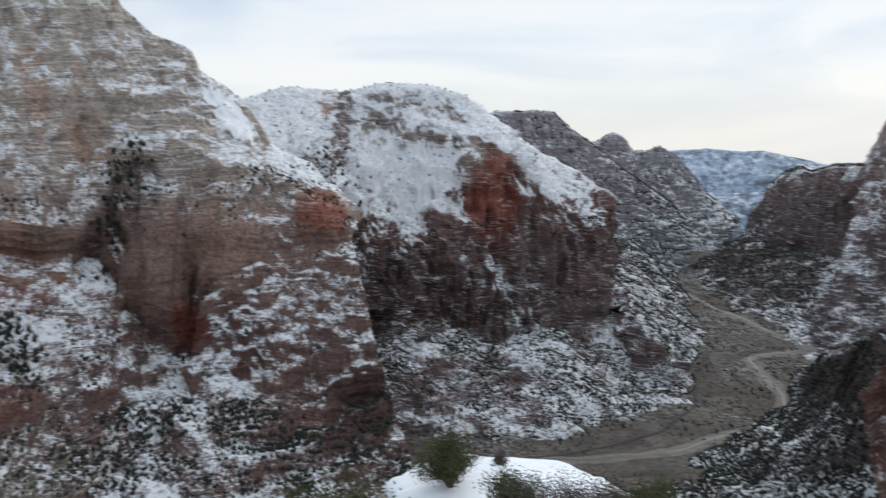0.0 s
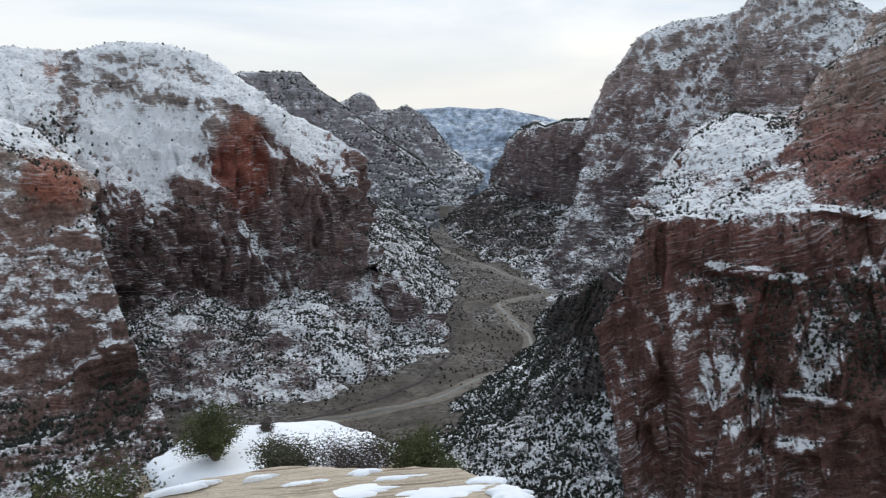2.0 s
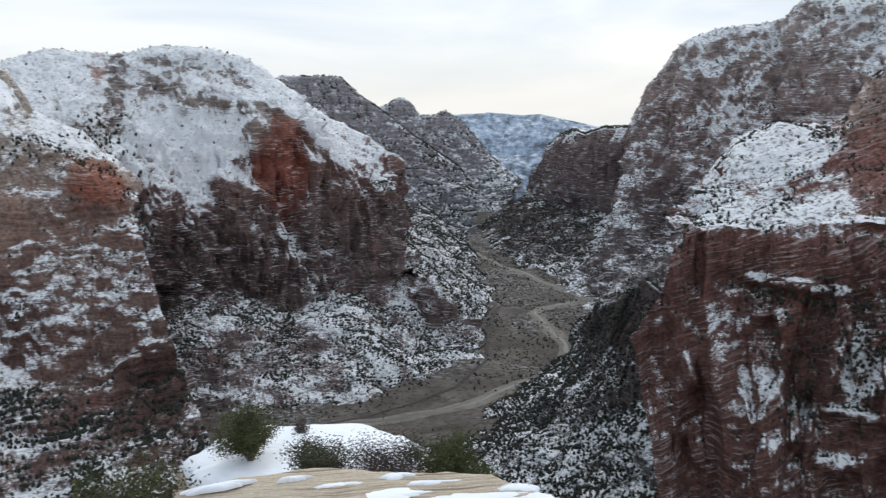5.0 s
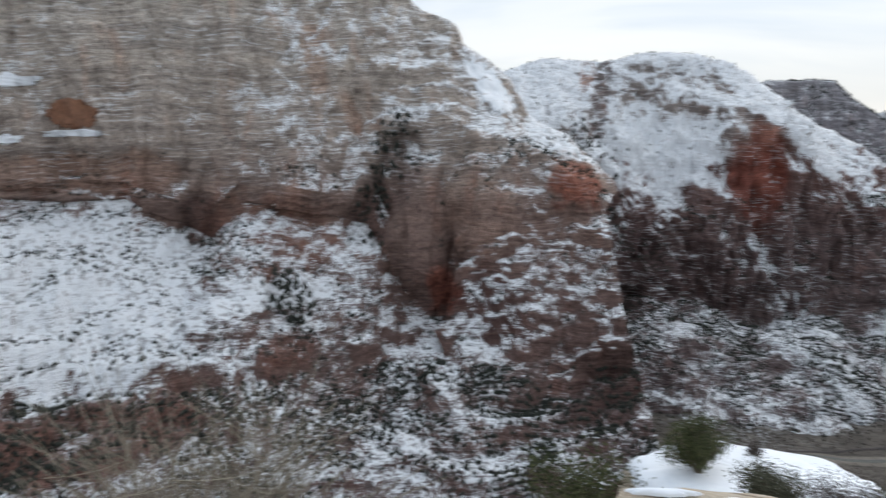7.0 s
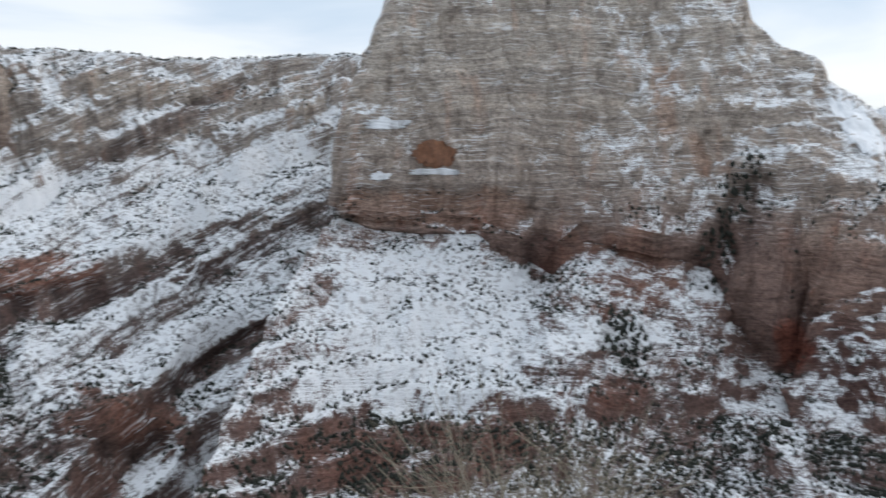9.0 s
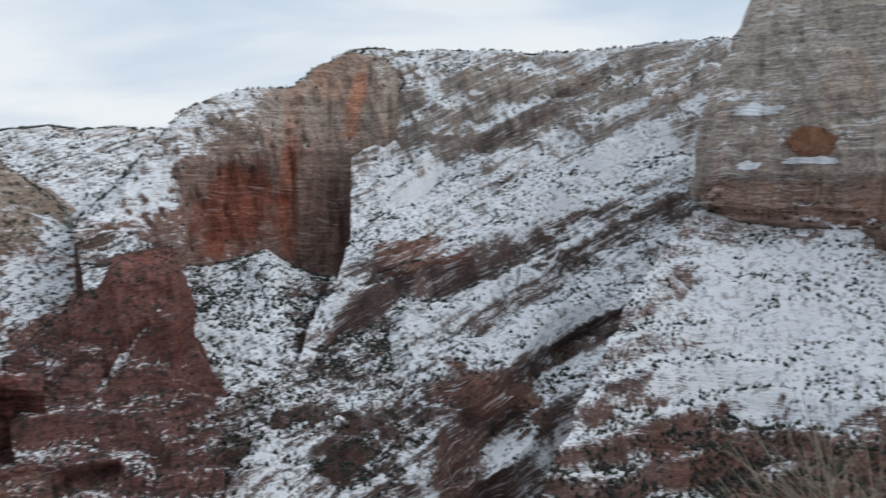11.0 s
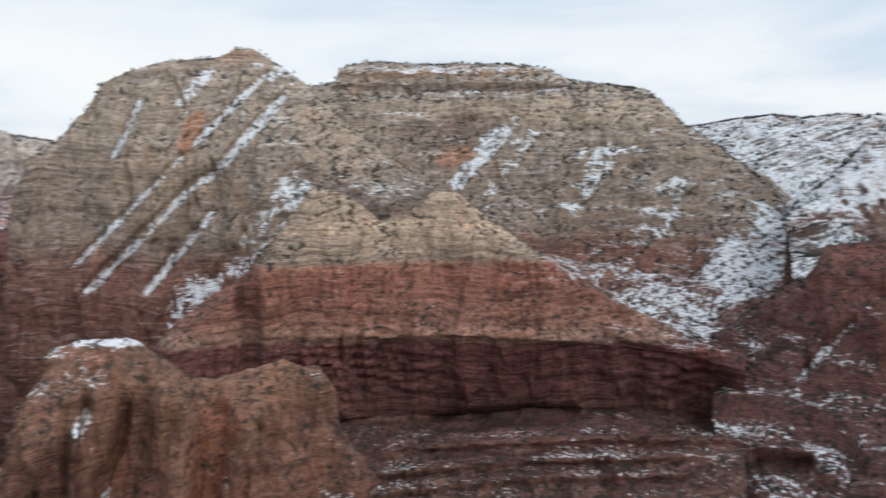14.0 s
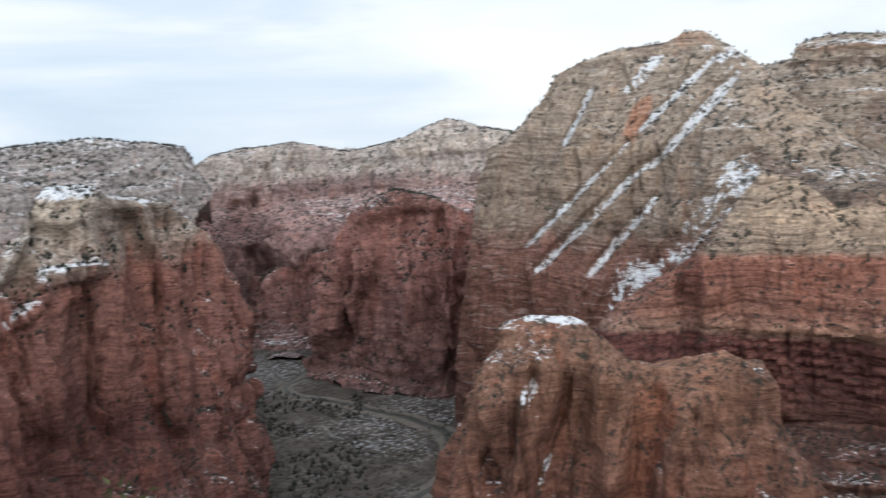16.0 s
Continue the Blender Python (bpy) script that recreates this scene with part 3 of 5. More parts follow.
ZONES["great_dome"] += [
    (30.4, 0.1, 0.56, 1.57, -20, -0.30, WARM, -4), (21.9, -6.1, 2.24, 3.36, 0, -0.45, BUFF, 8), (16.8, -0.8, 2.24, 1.42, 28, 0.80, PLAIN, 6),
    (15.7, -4.4, 1.87, 1.72, 20, -1.40, OXIDE, 10), (16.2, -14.8, 2.24, 5.23, 0, 0.05, PLAIN, 0), (28.2, -4.8, 1.27, 4.11, 30, 0.20, VARNISH_SHADE, -16),
    (32.0, -18.0, 4.11, 2.99, 0, -0.10, PLAIN, 0), (21.3, -13.2, 2.62, 3.36, 0, 0.15, VARNISH_SHADE, -8), (35.9, -11.4, 3.36, 1.12, -8, 0.35, PLAIN, 0),
    (37.4, -1.9, 3.36, 1.87, 0, -0.20, PLAIN, 0), (40.4, -6.4, 0.97, 1.87, 0, -0.50, VARNISH_SHADE, -10), (17.7, -18.0, 8.22, 4.48, 0, -0.10, PLAIN, 0),
]
ZONES["slickrock_plateau"] += [
    (72.4, -2.7, 3.06, 2.32, -15, 0.70, PLAIN, 0), (71.5, -6.7, 3.36, 1.05, -6, -0.90, RUST, 14), (68.9, -0.6, 7.10, 0.75, -35, 0.50, PLAIN, 0),
    (64.9, 1.7, 6.35, 0.60, -30, -0.50, VARNISH_SHADE, -6), (64.2, -3.5, 7.10, 0.90, -28, 0.40, PLAIN, 0), (65.8, -7.3, 7.10, 0.67, -28, -0.25, VARNISH_SHADE, -6),
    (68.1, -9.5, 5.98, 0.82, -26, 0.40, PLAIN, 0), (75.7, -11.8, 1.35, 4.48, 35, -0.35, VARNISH_SHADE, -18), (67.3, -16.2, 3.55, 1.87, 15, -0.80, WARM, 14),
    (69.4, -20.2, 1.87, 2.99, 25, -0.60, WARM, 4), (64.5, -19.8, 2.99, 1.87, -30, 0.35, PLAIN, 0), (76.5, -18.0, 4.86, 3.74, 0, -0.30, VARNISH_SHADE, 0),
]
ZONES["gullied_peak"] += [
    (122.1, -2.7, 2.99, 0.67, 30, -0.20, VARNISH_SHADE, -6), (117.6, -3.7, 2.24, 0.52, -20, -0.20, VARNISH_SHADE, -5), (132.4, -2.4, 1.49, 3.36, 40, -0.40, BUFF, 10),
    (121.7, 0.9, 3.36, 2.62, 20, -0.30, BUFF, 5), (135.3, -1.2, 0.82, 2.62, 25, -0.40, BUFF, 8), (128.1, 6.0, 0.93, 0.45, 0, -0.20, WARM, 0),
]
ZONES["west_buttress"] += [
    (-27.8, -17.7, 8.60, 5.98, 0, 0.20, PLAIN, 0), (-32.3, -15.9, 1.79, 2.32, 0, 0.90, PLAIN, 6), (-32.6, -18.5, 2.24, 0.34, 4, 0.90, PLAIN, 8),
    (-25.3, -16.8, 2.99, 5.23, 0, 0.10, PLAIN, 8), (-29.8, -14.8, 0.97, 4.11, 8, -0.20, PLAIN, -14), (-23.2, -21.9, 1.27, 4.11, -6, -0.30, PLAIN, -14),
    (-27.2, -20.9, 1.87, 4.11, 0, 0.15, PLAIN, 12), (-35.7, -18.0, 2.62, 4.11, 0, -0.50, PLAIN, 10), (-31.5, -21.5, 1.49, 0.60, 0, 0.70, PLAIN, 6),
    (-36.2, -5.5, 2.24, 1.49, -20, -0.70, VARNISH_SHADE, -14),
]
ZONES["great_dome"] += [
    (15.8, -15.0, 4.48, 7.47, 0, -0.10, PLAIN, 0), (12.9, -19.5, 3.36, 3.74, 0, -0.25, VARNISH_SHADE, -6), (13.9, -12.5, 1.49, 3.36, 0, 0.10, PLAIN, 6),
]


def zone_cover(name, pts):
    """Snow cover, rock tint (stains and painted shade) and relief of a mountain's zones, with ragged edges."""
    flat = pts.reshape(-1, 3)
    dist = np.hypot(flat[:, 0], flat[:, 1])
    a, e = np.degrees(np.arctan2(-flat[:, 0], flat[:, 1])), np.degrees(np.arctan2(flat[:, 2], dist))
    snow, proud, stain_shade = np.zeros(len(flat)), np.zeros(len(flat)), np.ones((len(flat), 3))
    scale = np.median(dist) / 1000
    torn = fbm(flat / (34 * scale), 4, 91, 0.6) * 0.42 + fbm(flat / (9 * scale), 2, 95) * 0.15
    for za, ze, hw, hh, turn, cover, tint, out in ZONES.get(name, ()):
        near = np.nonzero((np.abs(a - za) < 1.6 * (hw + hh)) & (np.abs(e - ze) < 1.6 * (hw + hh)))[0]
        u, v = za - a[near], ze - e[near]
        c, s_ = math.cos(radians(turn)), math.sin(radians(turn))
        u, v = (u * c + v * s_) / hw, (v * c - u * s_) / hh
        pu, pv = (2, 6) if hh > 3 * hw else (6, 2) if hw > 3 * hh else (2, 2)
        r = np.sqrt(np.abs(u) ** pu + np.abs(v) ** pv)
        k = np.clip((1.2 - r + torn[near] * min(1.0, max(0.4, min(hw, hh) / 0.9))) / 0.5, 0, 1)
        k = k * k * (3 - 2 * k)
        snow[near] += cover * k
        stain_shade[near] *= 1 + (np.array(tint) - 1) * k[:, None]
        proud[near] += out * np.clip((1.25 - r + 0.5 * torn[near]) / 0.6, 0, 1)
    stain_shade = np.clip(stain_shade, (0.3, 0.3, 0.3), (1.6, 1.4, 1.3))
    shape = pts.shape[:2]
    return np.clip(snow, -1.5, 1.3).reshape(shape), stain_shade.reshape(*shape, 3), (proud / np.maximum(dist, 1)).reshape(shape)


# ---- the relief: mountains lofted between rails ----
def rail(d0, d1, *pts):
    """A line across a mountainside: (bearing, height) points, at a distance that goes from d0 to d1."""
    k = len(pts) - 1
    return [(a, d0 + (d1 - d0) * i / k, z) for i, (a, z) in enumerate(pts)]


def toe(*pts):
    """The foot of a slope on the canyon floor: (bearing, distance) points."""
    return [(a, d, FLOOR - 8) for a, d in pts]


def sample(line, k):
    """k even steps along a rail, softly rounded."""
    p = np.array(line, float)
    s = np.r_[0, np.cumsum(np.abs(np.diff(p[:, 0])) + 0.002 * np.abs(np.diff(p[:, 1])) + 1e-4)]
    u = np.linspace(0, s[-1], k)
    return np.stack([np.interp(u, s, p[:, j]) for j in range(3)], 1)


def grid_mesh(name, pts, mat, wrap=False, drift=None, stain_shade=None):
    """A mesh object from a grid of points (rows, columns, 3)."""
    nv, nu = pts.shape[:2]
    me = bpy.data.meshes.new(name)
    idx = np.arange(nv * nu).reshape(nv, nu)
    if wrap:
        idx = np.c_[idx, idx[:, :1]]
    a, b, c, d = idx[:-1, :-1], idx[:-1, 1:], idx[1:, 1:], idx[1:, :-1]
    q = np.stack([a, d, c, b], -1).reshape(-1, 4)
    me.vertices.add(nv * nu)
    me.vertices.foreach_set("co", pts.reshape(-1).astype(np.float32))
    me.loops.add(q.size)
    me.loops.foreach_set("vertex_index", q.reshape(-1).astype(np.int32))
    me.polygons.add(len(q))
    me.polygons.foreach_set("loop_start", np.arange(0, q.size, 4, dtype=np.int32))
    me.update(calc_edges=True)
    me.polygons.foreach_set("use_smooth", np.ones(len(q), bool))
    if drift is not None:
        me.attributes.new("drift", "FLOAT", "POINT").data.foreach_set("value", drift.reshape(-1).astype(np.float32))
        me.attributes.new("stain_shade", "FLOAT_VECTOR", "POINT").data.foreach_set("vector", stain_shade.reshape(-1).astype(np.float32))
    me.materials.append(mat)
    return new(name, me)


def polar(a, d, z):
    r = np.radians(a)
    return np.stack([-np.sin(r) * d, np.cos(r) * d, z], -1)


RELIEF = {}


def thing(name, label, category, group="", kind=""):
    return tagged(new(name), label, category, group, kind)


def part(name, ob, parent, label=""):
    """Hangs a mesh under its thing."""
    ob.name = name
    ob.parent = parent
    return tagged(ob, label)


def massif(name, rails, mat, label, category, names, nu=260, step=5.0, rough=10.0, flute=8.0, ledge=1.0, back=400.0, drop=0.02,
           seed=1, dip=(0.0, 0.0), wave=70.0, terrace=0.8, rise=26.0, blocks=3.0, column=7.0):
    """One mountain: its crest, breaks of slope and foot as rails, then weathered by noise: buttresses, flutes, cracks, terraces.
    names: its parts, from the top to the foot."""
    crest = rails[0]
    hind = [(a, d + back, z - back * drop) for a, d, z in crest]
    far = [(a, d + back * 1.6, min(z - back * drop - 120, FLOOR + 40)) for a, d, z in crest]
    rows = [far, hind] + list(rails)
    if rails[-1][0][2] > FLOOR:
        rows.append([(a, d + 5, FLOOR - 20) for a, d, z in rails[-1]])
    lines = [sample(r, nu) for r in rows]
    out, breaks = [], []
    for i in range(len(lines) - 1):
        p, q = lines[i], lines[i + 1]
        gap = np.median(np.linalg.norm(polar(*p.T) - polar(*q.T), axis=1))
        last = i == len(lines) - 2 and rails[-1][0][2] > FLOOR
        k = 4 if i == 0 else 14 if i == 1 else 6 if last else int(np.clip(gap / step, 10, 150))
        breaks.append(len(out))
        for f in np.linspace(0, 1, k, endpoint=False):
            out.append(p + (q - p) * f)
    breaks.append(len(out))
    out.append(lines[-1])
    g = np.array(out)
    pts = polar(g[..., 0], g[..., 1], g[..., 2])
    nv = pts.shape[0]
    soft = pts.copy()
    for _ in range(3):
        soft[3:-1] = (soft[2:-2] + 2 * soft[3:-1] + soft[4:]) / 4
    nrm = np.cross(np.gradient(soft, axis=0), np.gradient(soft, axis=1))
    nrm /= np.linalg.norm(nrm, axis=-1, keepdims=True) + 1e-9
    for _ in range(6):
        nrm[1:-1] = (nrm[:-2] + 2 * nrm[1:-1] + nrm[2:]) / 4
        nrm[:, 1:-1] = (nrm[:, :-2] + 2 * nrm[:, 1:-1] + nrm[:, 2:]) / 4
    flat = pts.reshape(-1, 3)
    lie = np.abs(nrm[..., 2]).reshape(-1)
    steep = np.clip(1.15 - lie, 0.12, 1)
    tall = flat * np.array([1, 1, 0.16])
    disp = rough * fbm(flat / wave, 5, seed)
    disp += flute * ridged(tall / (wave * 0.5), 4, seed + 20) * steep
    crack = np.abs(grain(flat * np.array([1, 1, 0.05]) / (wave * 0.36) + 3.3, seed + 30))
    disp -= 0.55 * flute * np.exp(-(crack / 0.07) ** 2) * np.clip((steep - 0.55) / 0.3, 0, 1) * np.clip(grain(flat / (wave * 1.2), seed + 33) * 2.5, 0, 1)
    disp += blocks * fbm(flat / (step * 4.5), 3, seed + 60, 0.6) * np.clip(1.15 - 1.0 * steep, 0.15, 1)
    # buttresses and columns with sharp arrises
    cn = fbm(tall / (wave * 0.95) + 5.7, 4, seed + 80, 0.55) * 2.4
    fr = cn - np.floor(cn)
    disp += column * (np.floor(cn) + np.clip((fr - 0.5) / 0.16 + 0.5, 0, 1)) * np.clip((steep - 0.28) / 0.4, 0.12, 1)
    tilt = flat[:, 2] + dip[0] * flat[:, 0] + dip[1] * flat[:, 1] + 22 * grain(flat / 110.0, seed + 40) + 6 * grain(flat / 25.0, seed + 41)
    ph = tilt / (rise * 0.45)
    disp += ledge * (0.5 - (ph - np.floor(ph))) * 2.0 * steep * (grain(flat / 60.0, seed + 52) + 0.3)
    fade = np.ones((nv, pts.shape[1]))
    fade[:4] = 0.2
    k = np.arange(nv)
    fade *= np.where(k < breaks[2], 0.45, np.clip(0.4 + (k - breaks[2]) / 14, 0.4, 1))[:, None]
    pts = pts + nrm * (disp.reshape(nv, -1) * fade)[..., None]
    # benches: slopes step down in small risers and treads
    ph = tilt / rise
    fr = ph - np.floor(ph)
    stepped = np.clip((fr - 0.5) / 0.30 + 0.5, 0, 1) - fr
    power = terrace * np.clip(0.45 + 1.1 * fbm(flat / 130.0, 3, seed + 70), 0, 1) * np.clip((lie - 0.35) / 0.3, 0, 1)
    lift = (stepped * rise * power).reshape(nv, -1)
    lift *= np.where(k < breaks[2], 0.1, np.clip(0.1 + (k - breaks[2]) / 14, 0.1, 1))[:, None]
    pts[..., 2] += lift
    drift, stain_shade, proud = zone_cover(name, pts)
    pts[breaks[2]:] *= (1 - proud * np.clip((k - breaks[2]) / 6, 0, 1)[:, None])[breaks[2]:, :, None]
    ob = thing(name, label, category)
    cuts = [0, breaks[2] + (breaks[3] - breaks[2]) // 4] + breaks[3:1 + len(names)] + [nv - 1]
    for nm, lo, hi in zip(names, cuts[:-1], cuts[1:]):
        part(nm, grid_mesh(nm, pts[lo:hi + 1], MAT[mat], drift=drift[lo:hi + 1], stain_shade=stain_shade[lo:hi + 1]), ob)
    RELIEF[name] = (ob, pts, breaks)
    return ob


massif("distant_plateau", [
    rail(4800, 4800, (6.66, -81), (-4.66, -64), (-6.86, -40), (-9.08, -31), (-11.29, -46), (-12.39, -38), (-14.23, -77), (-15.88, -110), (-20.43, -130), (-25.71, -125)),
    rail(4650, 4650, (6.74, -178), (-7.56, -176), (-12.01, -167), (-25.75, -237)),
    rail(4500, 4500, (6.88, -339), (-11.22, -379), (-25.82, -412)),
], "far", "distant snow-dusted plateau, tinted haze blue, closing the canyon", "mountain",
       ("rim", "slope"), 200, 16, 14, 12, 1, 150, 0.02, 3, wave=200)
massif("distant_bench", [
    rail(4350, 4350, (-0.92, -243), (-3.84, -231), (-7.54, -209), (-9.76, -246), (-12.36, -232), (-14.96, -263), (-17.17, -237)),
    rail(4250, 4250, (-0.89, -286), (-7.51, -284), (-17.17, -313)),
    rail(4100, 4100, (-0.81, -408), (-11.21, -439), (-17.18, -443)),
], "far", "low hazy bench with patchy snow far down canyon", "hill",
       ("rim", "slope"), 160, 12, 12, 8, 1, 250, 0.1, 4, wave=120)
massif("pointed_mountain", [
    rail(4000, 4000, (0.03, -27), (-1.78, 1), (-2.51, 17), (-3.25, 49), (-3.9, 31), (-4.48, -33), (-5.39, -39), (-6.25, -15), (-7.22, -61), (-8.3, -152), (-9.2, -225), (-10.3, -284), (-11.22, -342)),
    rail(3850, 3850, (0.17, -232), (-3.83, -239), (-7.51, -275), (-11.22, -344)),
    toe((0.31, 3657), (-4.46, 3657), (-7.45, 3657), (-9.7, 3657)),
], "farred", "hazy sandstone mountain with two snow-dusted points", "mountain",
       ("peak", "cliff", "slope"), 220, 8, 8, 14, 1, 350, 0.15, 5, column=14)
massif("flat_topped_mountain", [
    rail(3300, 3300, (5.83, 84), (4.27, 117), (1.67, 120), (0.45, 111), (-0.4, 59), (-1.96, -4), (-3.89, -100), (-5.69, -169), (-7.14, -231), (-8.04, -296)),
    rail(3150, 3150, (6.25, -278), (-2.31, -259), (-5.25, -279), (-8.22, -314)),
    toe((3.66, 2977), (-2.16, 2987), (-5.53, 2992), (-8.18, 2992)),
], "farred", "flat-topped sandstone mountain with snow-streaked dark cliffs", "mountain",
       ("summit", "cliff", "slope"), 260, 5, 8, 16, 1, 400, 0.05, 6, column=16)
massif("wooded_talus", [
    rail(1800, 3200, (-2.6, -300), (-3.4, -310), (-4.2, -320), (-4.6, -330)),
    toe((-8.9, 1540), (-9.4, 2050), (-8.4, 2500), (-7.4, 3000)),
], "slope", "dark wooded talus along the foot of the canyon wall", "slope",
       ("upper_talus", "lower_talus"), 240, 6, 12, 8, 1, 60, 0.3, 27, terrace=0.3)
massif("snow_dome", [
    rail(1800, 2050, (22.27, 108), (20.55, 89), (18.05, 117), (14.46, 112), (11.17, 129), (9.33, 127), (8.65, 128), (6.39, 107), (5.1, 78), (3.14, 25), (1.45, -19), (-0.98, -65), (-2.01, -111), (-2.74, -178), (-3.16, -274)),
    rail(1460, 1850, (20.7, -49), (16.78, -85), (16.23, -42), (13.46, -129), (10.37, -175), (8.28, -142), (5.81, -26), (3.05, -26), (2.28, -84), (-0.15, -130), (-2.29, -170), (-3.37, -259)),
    rail(1380, 1760, (20.97, -250), (17.12, -281), (14.08, -313), (10.75, -299), (7.42, -342), (3.92, -371), (0.97, -360), (-1.66, -352), (-3.43, -352)),
    rail(1250, 1650, (18.53, -312), (17.46, -342), (12.78, -381), (7.56, -355), (4.02, -376), (0.3, -366), (-2.63, -425), (-4.96, -398), (-5.44, -321)),
    toe((20.73, 1187), (17.77, 1235), (11.38, 1277), (4.33, 1237), (-1.7, 1270), (-6.77, 1408), (-8.57, 1472), (-8.42, 1520), (-7.32, 1567)),
], "dome", "broad sandstone mountain under snow with dark red cliffs below", "mountain",
       ("summit", "snow_slope", "cliff", "ledge", "talus"), 540, 4.3, 13, 34, 1.2, 500, 0.03, 7, terrace=0.45, rise=22, blocks=1.6, column=17)
massif("great_dome", [
    rail(930, 930, (53.78, -51), (52.14, 83), (50.28, 165), (49.18, 200), (46.29, 240), (39.12, 260), (32.14, 227), (28.69, 177), (27.23, 134), (25.78, 110), (23.83, 100), (23.28, 78), (21.86, 63), (20.44, 43), (19.16, 3), (17.95, -9), (16.25, -19), (15.03, -43), (13.96, -76)),
    rail(880, 800, (53.78, -51), (52.68, 37), (48.93, 37), (41.82, 26), (34.47, 25), (28.95, 3), (25.32, 3), (21.73, -13), (18.93, -23), (16.83, -47), (13.74, -85)),
    rail(848, 765, (53.82, -49), (51.59, -52), (48.1, -56), (44.5, -56), (41.23, -75), (39.75, -86), (37.48, -54), (33.75, -64), (29.64, -77), (26.99, -136), (24.01, -155), (22.65, -97), (19.84, -80), (16.68, -103), (13.51, -100)),
    rail(880, 752, (53.9, -57), (51.63, -71), (48.14, -76), (44.53, -74), (41.25, -99), (39.77, -110), (37.5, -79), (33.75, -86), (29.63, -99), (26.96, -166), (23.97, -187), (22.61, -122), (19.79, -102), (16.61, -126), (13.3, -115)),
    rail(640, 700, (60.1, -162), (55.92, -181), (53.23, -199), (48.98, -214), (43.71, -189), (38.37, -179), (34.55, -209), (28.77, -229), (23.15, -209), (17.71, -215), (11.65, -200)),
    rail(520, 600, (63.49, -215), (53.72, -265), (38.55, -288), (22.91, -283), (15.63, -273), (9.72, -238)),
], "throne", "huge pale grey sandstone dome above a snowy bench", "mountain",
       ("summit", "wall", "brow", "overhang", "bench", "lower_cliff", "foot"), 500, 3.4, 5, 7, 0.4, 250, 0.05, 8, terrace=1.0, rise=24, blocks=4.5, column=6)
massif("slickrock_plateau", [
    rail(1350, 1350, (77.3, 132), (76.18, 149), (72.53, 153), (68.92, 148), (61.9, 142), (58.56, 150), (53.78, 157), (50.48, 156), (47, 160)),
    rail(1250, 1250, (76.3, -6), (74.07, -4), (70.39, -23), (65.33, -9), (58.43, 3), (52.68, 23), (47.69, 26)),
    rail(1050, 1050, (76.4, -110), (72.65, -102), (67.11, -122), (61.72, -135), (56.64, -100), (52.47, -99), (47.41, -96)),
    rail(800, 950, (80.38, -206), (75.41, -211), (68.95, -206), (59.89, -190), (56.5, -176), (51.66, -176), (47.12, -197)),
    rail(600, 820, (86.04, -257), (76.71, -263), (67.07, -270), (59.74, -275), (52.97, -266), (46.83, -268)),
    rail(520, 740, (88.64, -294), (68.99, -342), (46.45, -355)),
], "slick", "snow-covered slickrock slopes under a wooded plateau rim", "plateau",
       ("rim", "upper_slope", "bench", "middle_slope", "lower_slope", "foot"), 440, 4, 12, 10, 1.2, 400, 0.02, 9, dip=(-0.15, -0.42), terrace=1.0, rise=55, blocks=4, column=9)
massif("alcove_buttress", [
    rail(1150, 1330, (93.51, -87), (90.96, -43), (89.48, -10), (87.99, 23), (86.67, 55), (85.02, 72), (83.56, 83), (79.9, 89), (78.4, 119), (76.18, 142), (74, 134), (72.56, 85), (70.39, -16)),
    rail(1090, 1310, (93.52, -86), (89.92, -49), (86.68, -45), (83.7, -9), (80, 5), (76.29, 3), (73.34, -14), (70.21, -24)),
    rail(1060, 1300, (93.53, -87), (90.04, -96), (86.86, -129), (85.43, -154), (82.41, -131), (80.21, -167), (77.59, -190), (76.45, -193), (75.27, -121), (70.03, -33)),
], "alcove", "red-streaked rounded buttress with a shallow arched alcove", "cliff",
       ("summit", "wall", "alcove"), 280, 3.6, 5, 9, 0.6, 250, 0.02, 10, terrace=0.3)
massif("hanging_valley", [
    rail(1090, 1090, (93.51, -83), (90.03, -92), (87.62, -144), (85.43, -146), (82.04, -121), (80.2, -149), (77.21, -168), (74.55, -154)),
    rail(800, 800, (92.39, -236), (87.15, -199), (80.38, -203), (73.88, -205)),
    rail(600, 600, (95.71, -269), (86.11, -278), (73.64, -284)),
    rail(540, 540, (96.11, -312), (73.73, -334)),
], "gorge", "steep snow-filled side valley below the streaked buttress", "valley",
       ("head", "slope", "gorge"), 280, 3.6, 12, 14, 1, 60, 0.1, 11, terrace=0.8, blocks=5)
massif("gap_plateau", [
    rail(2600, 2600, (102.61, 20), (99.8, 47), (97.55, 58), (94.55, 76), (92.87, 60), (90.79, 72), (87.62, 60), (83.67, 29)),
    rail(2300, 2300, (102.79, -82), (94.38, -52), (83.73, -47)),
    rail(1900, 1900, (103, -168), (94.61, -184), (83.89, -199)),
], "slick", "snowy wooded plateau seen through the gap", "plateau",
       ("rim", "slope"), 220, 8, 14, 10, 1, 400, 0.02, 12, terrace=0.8)
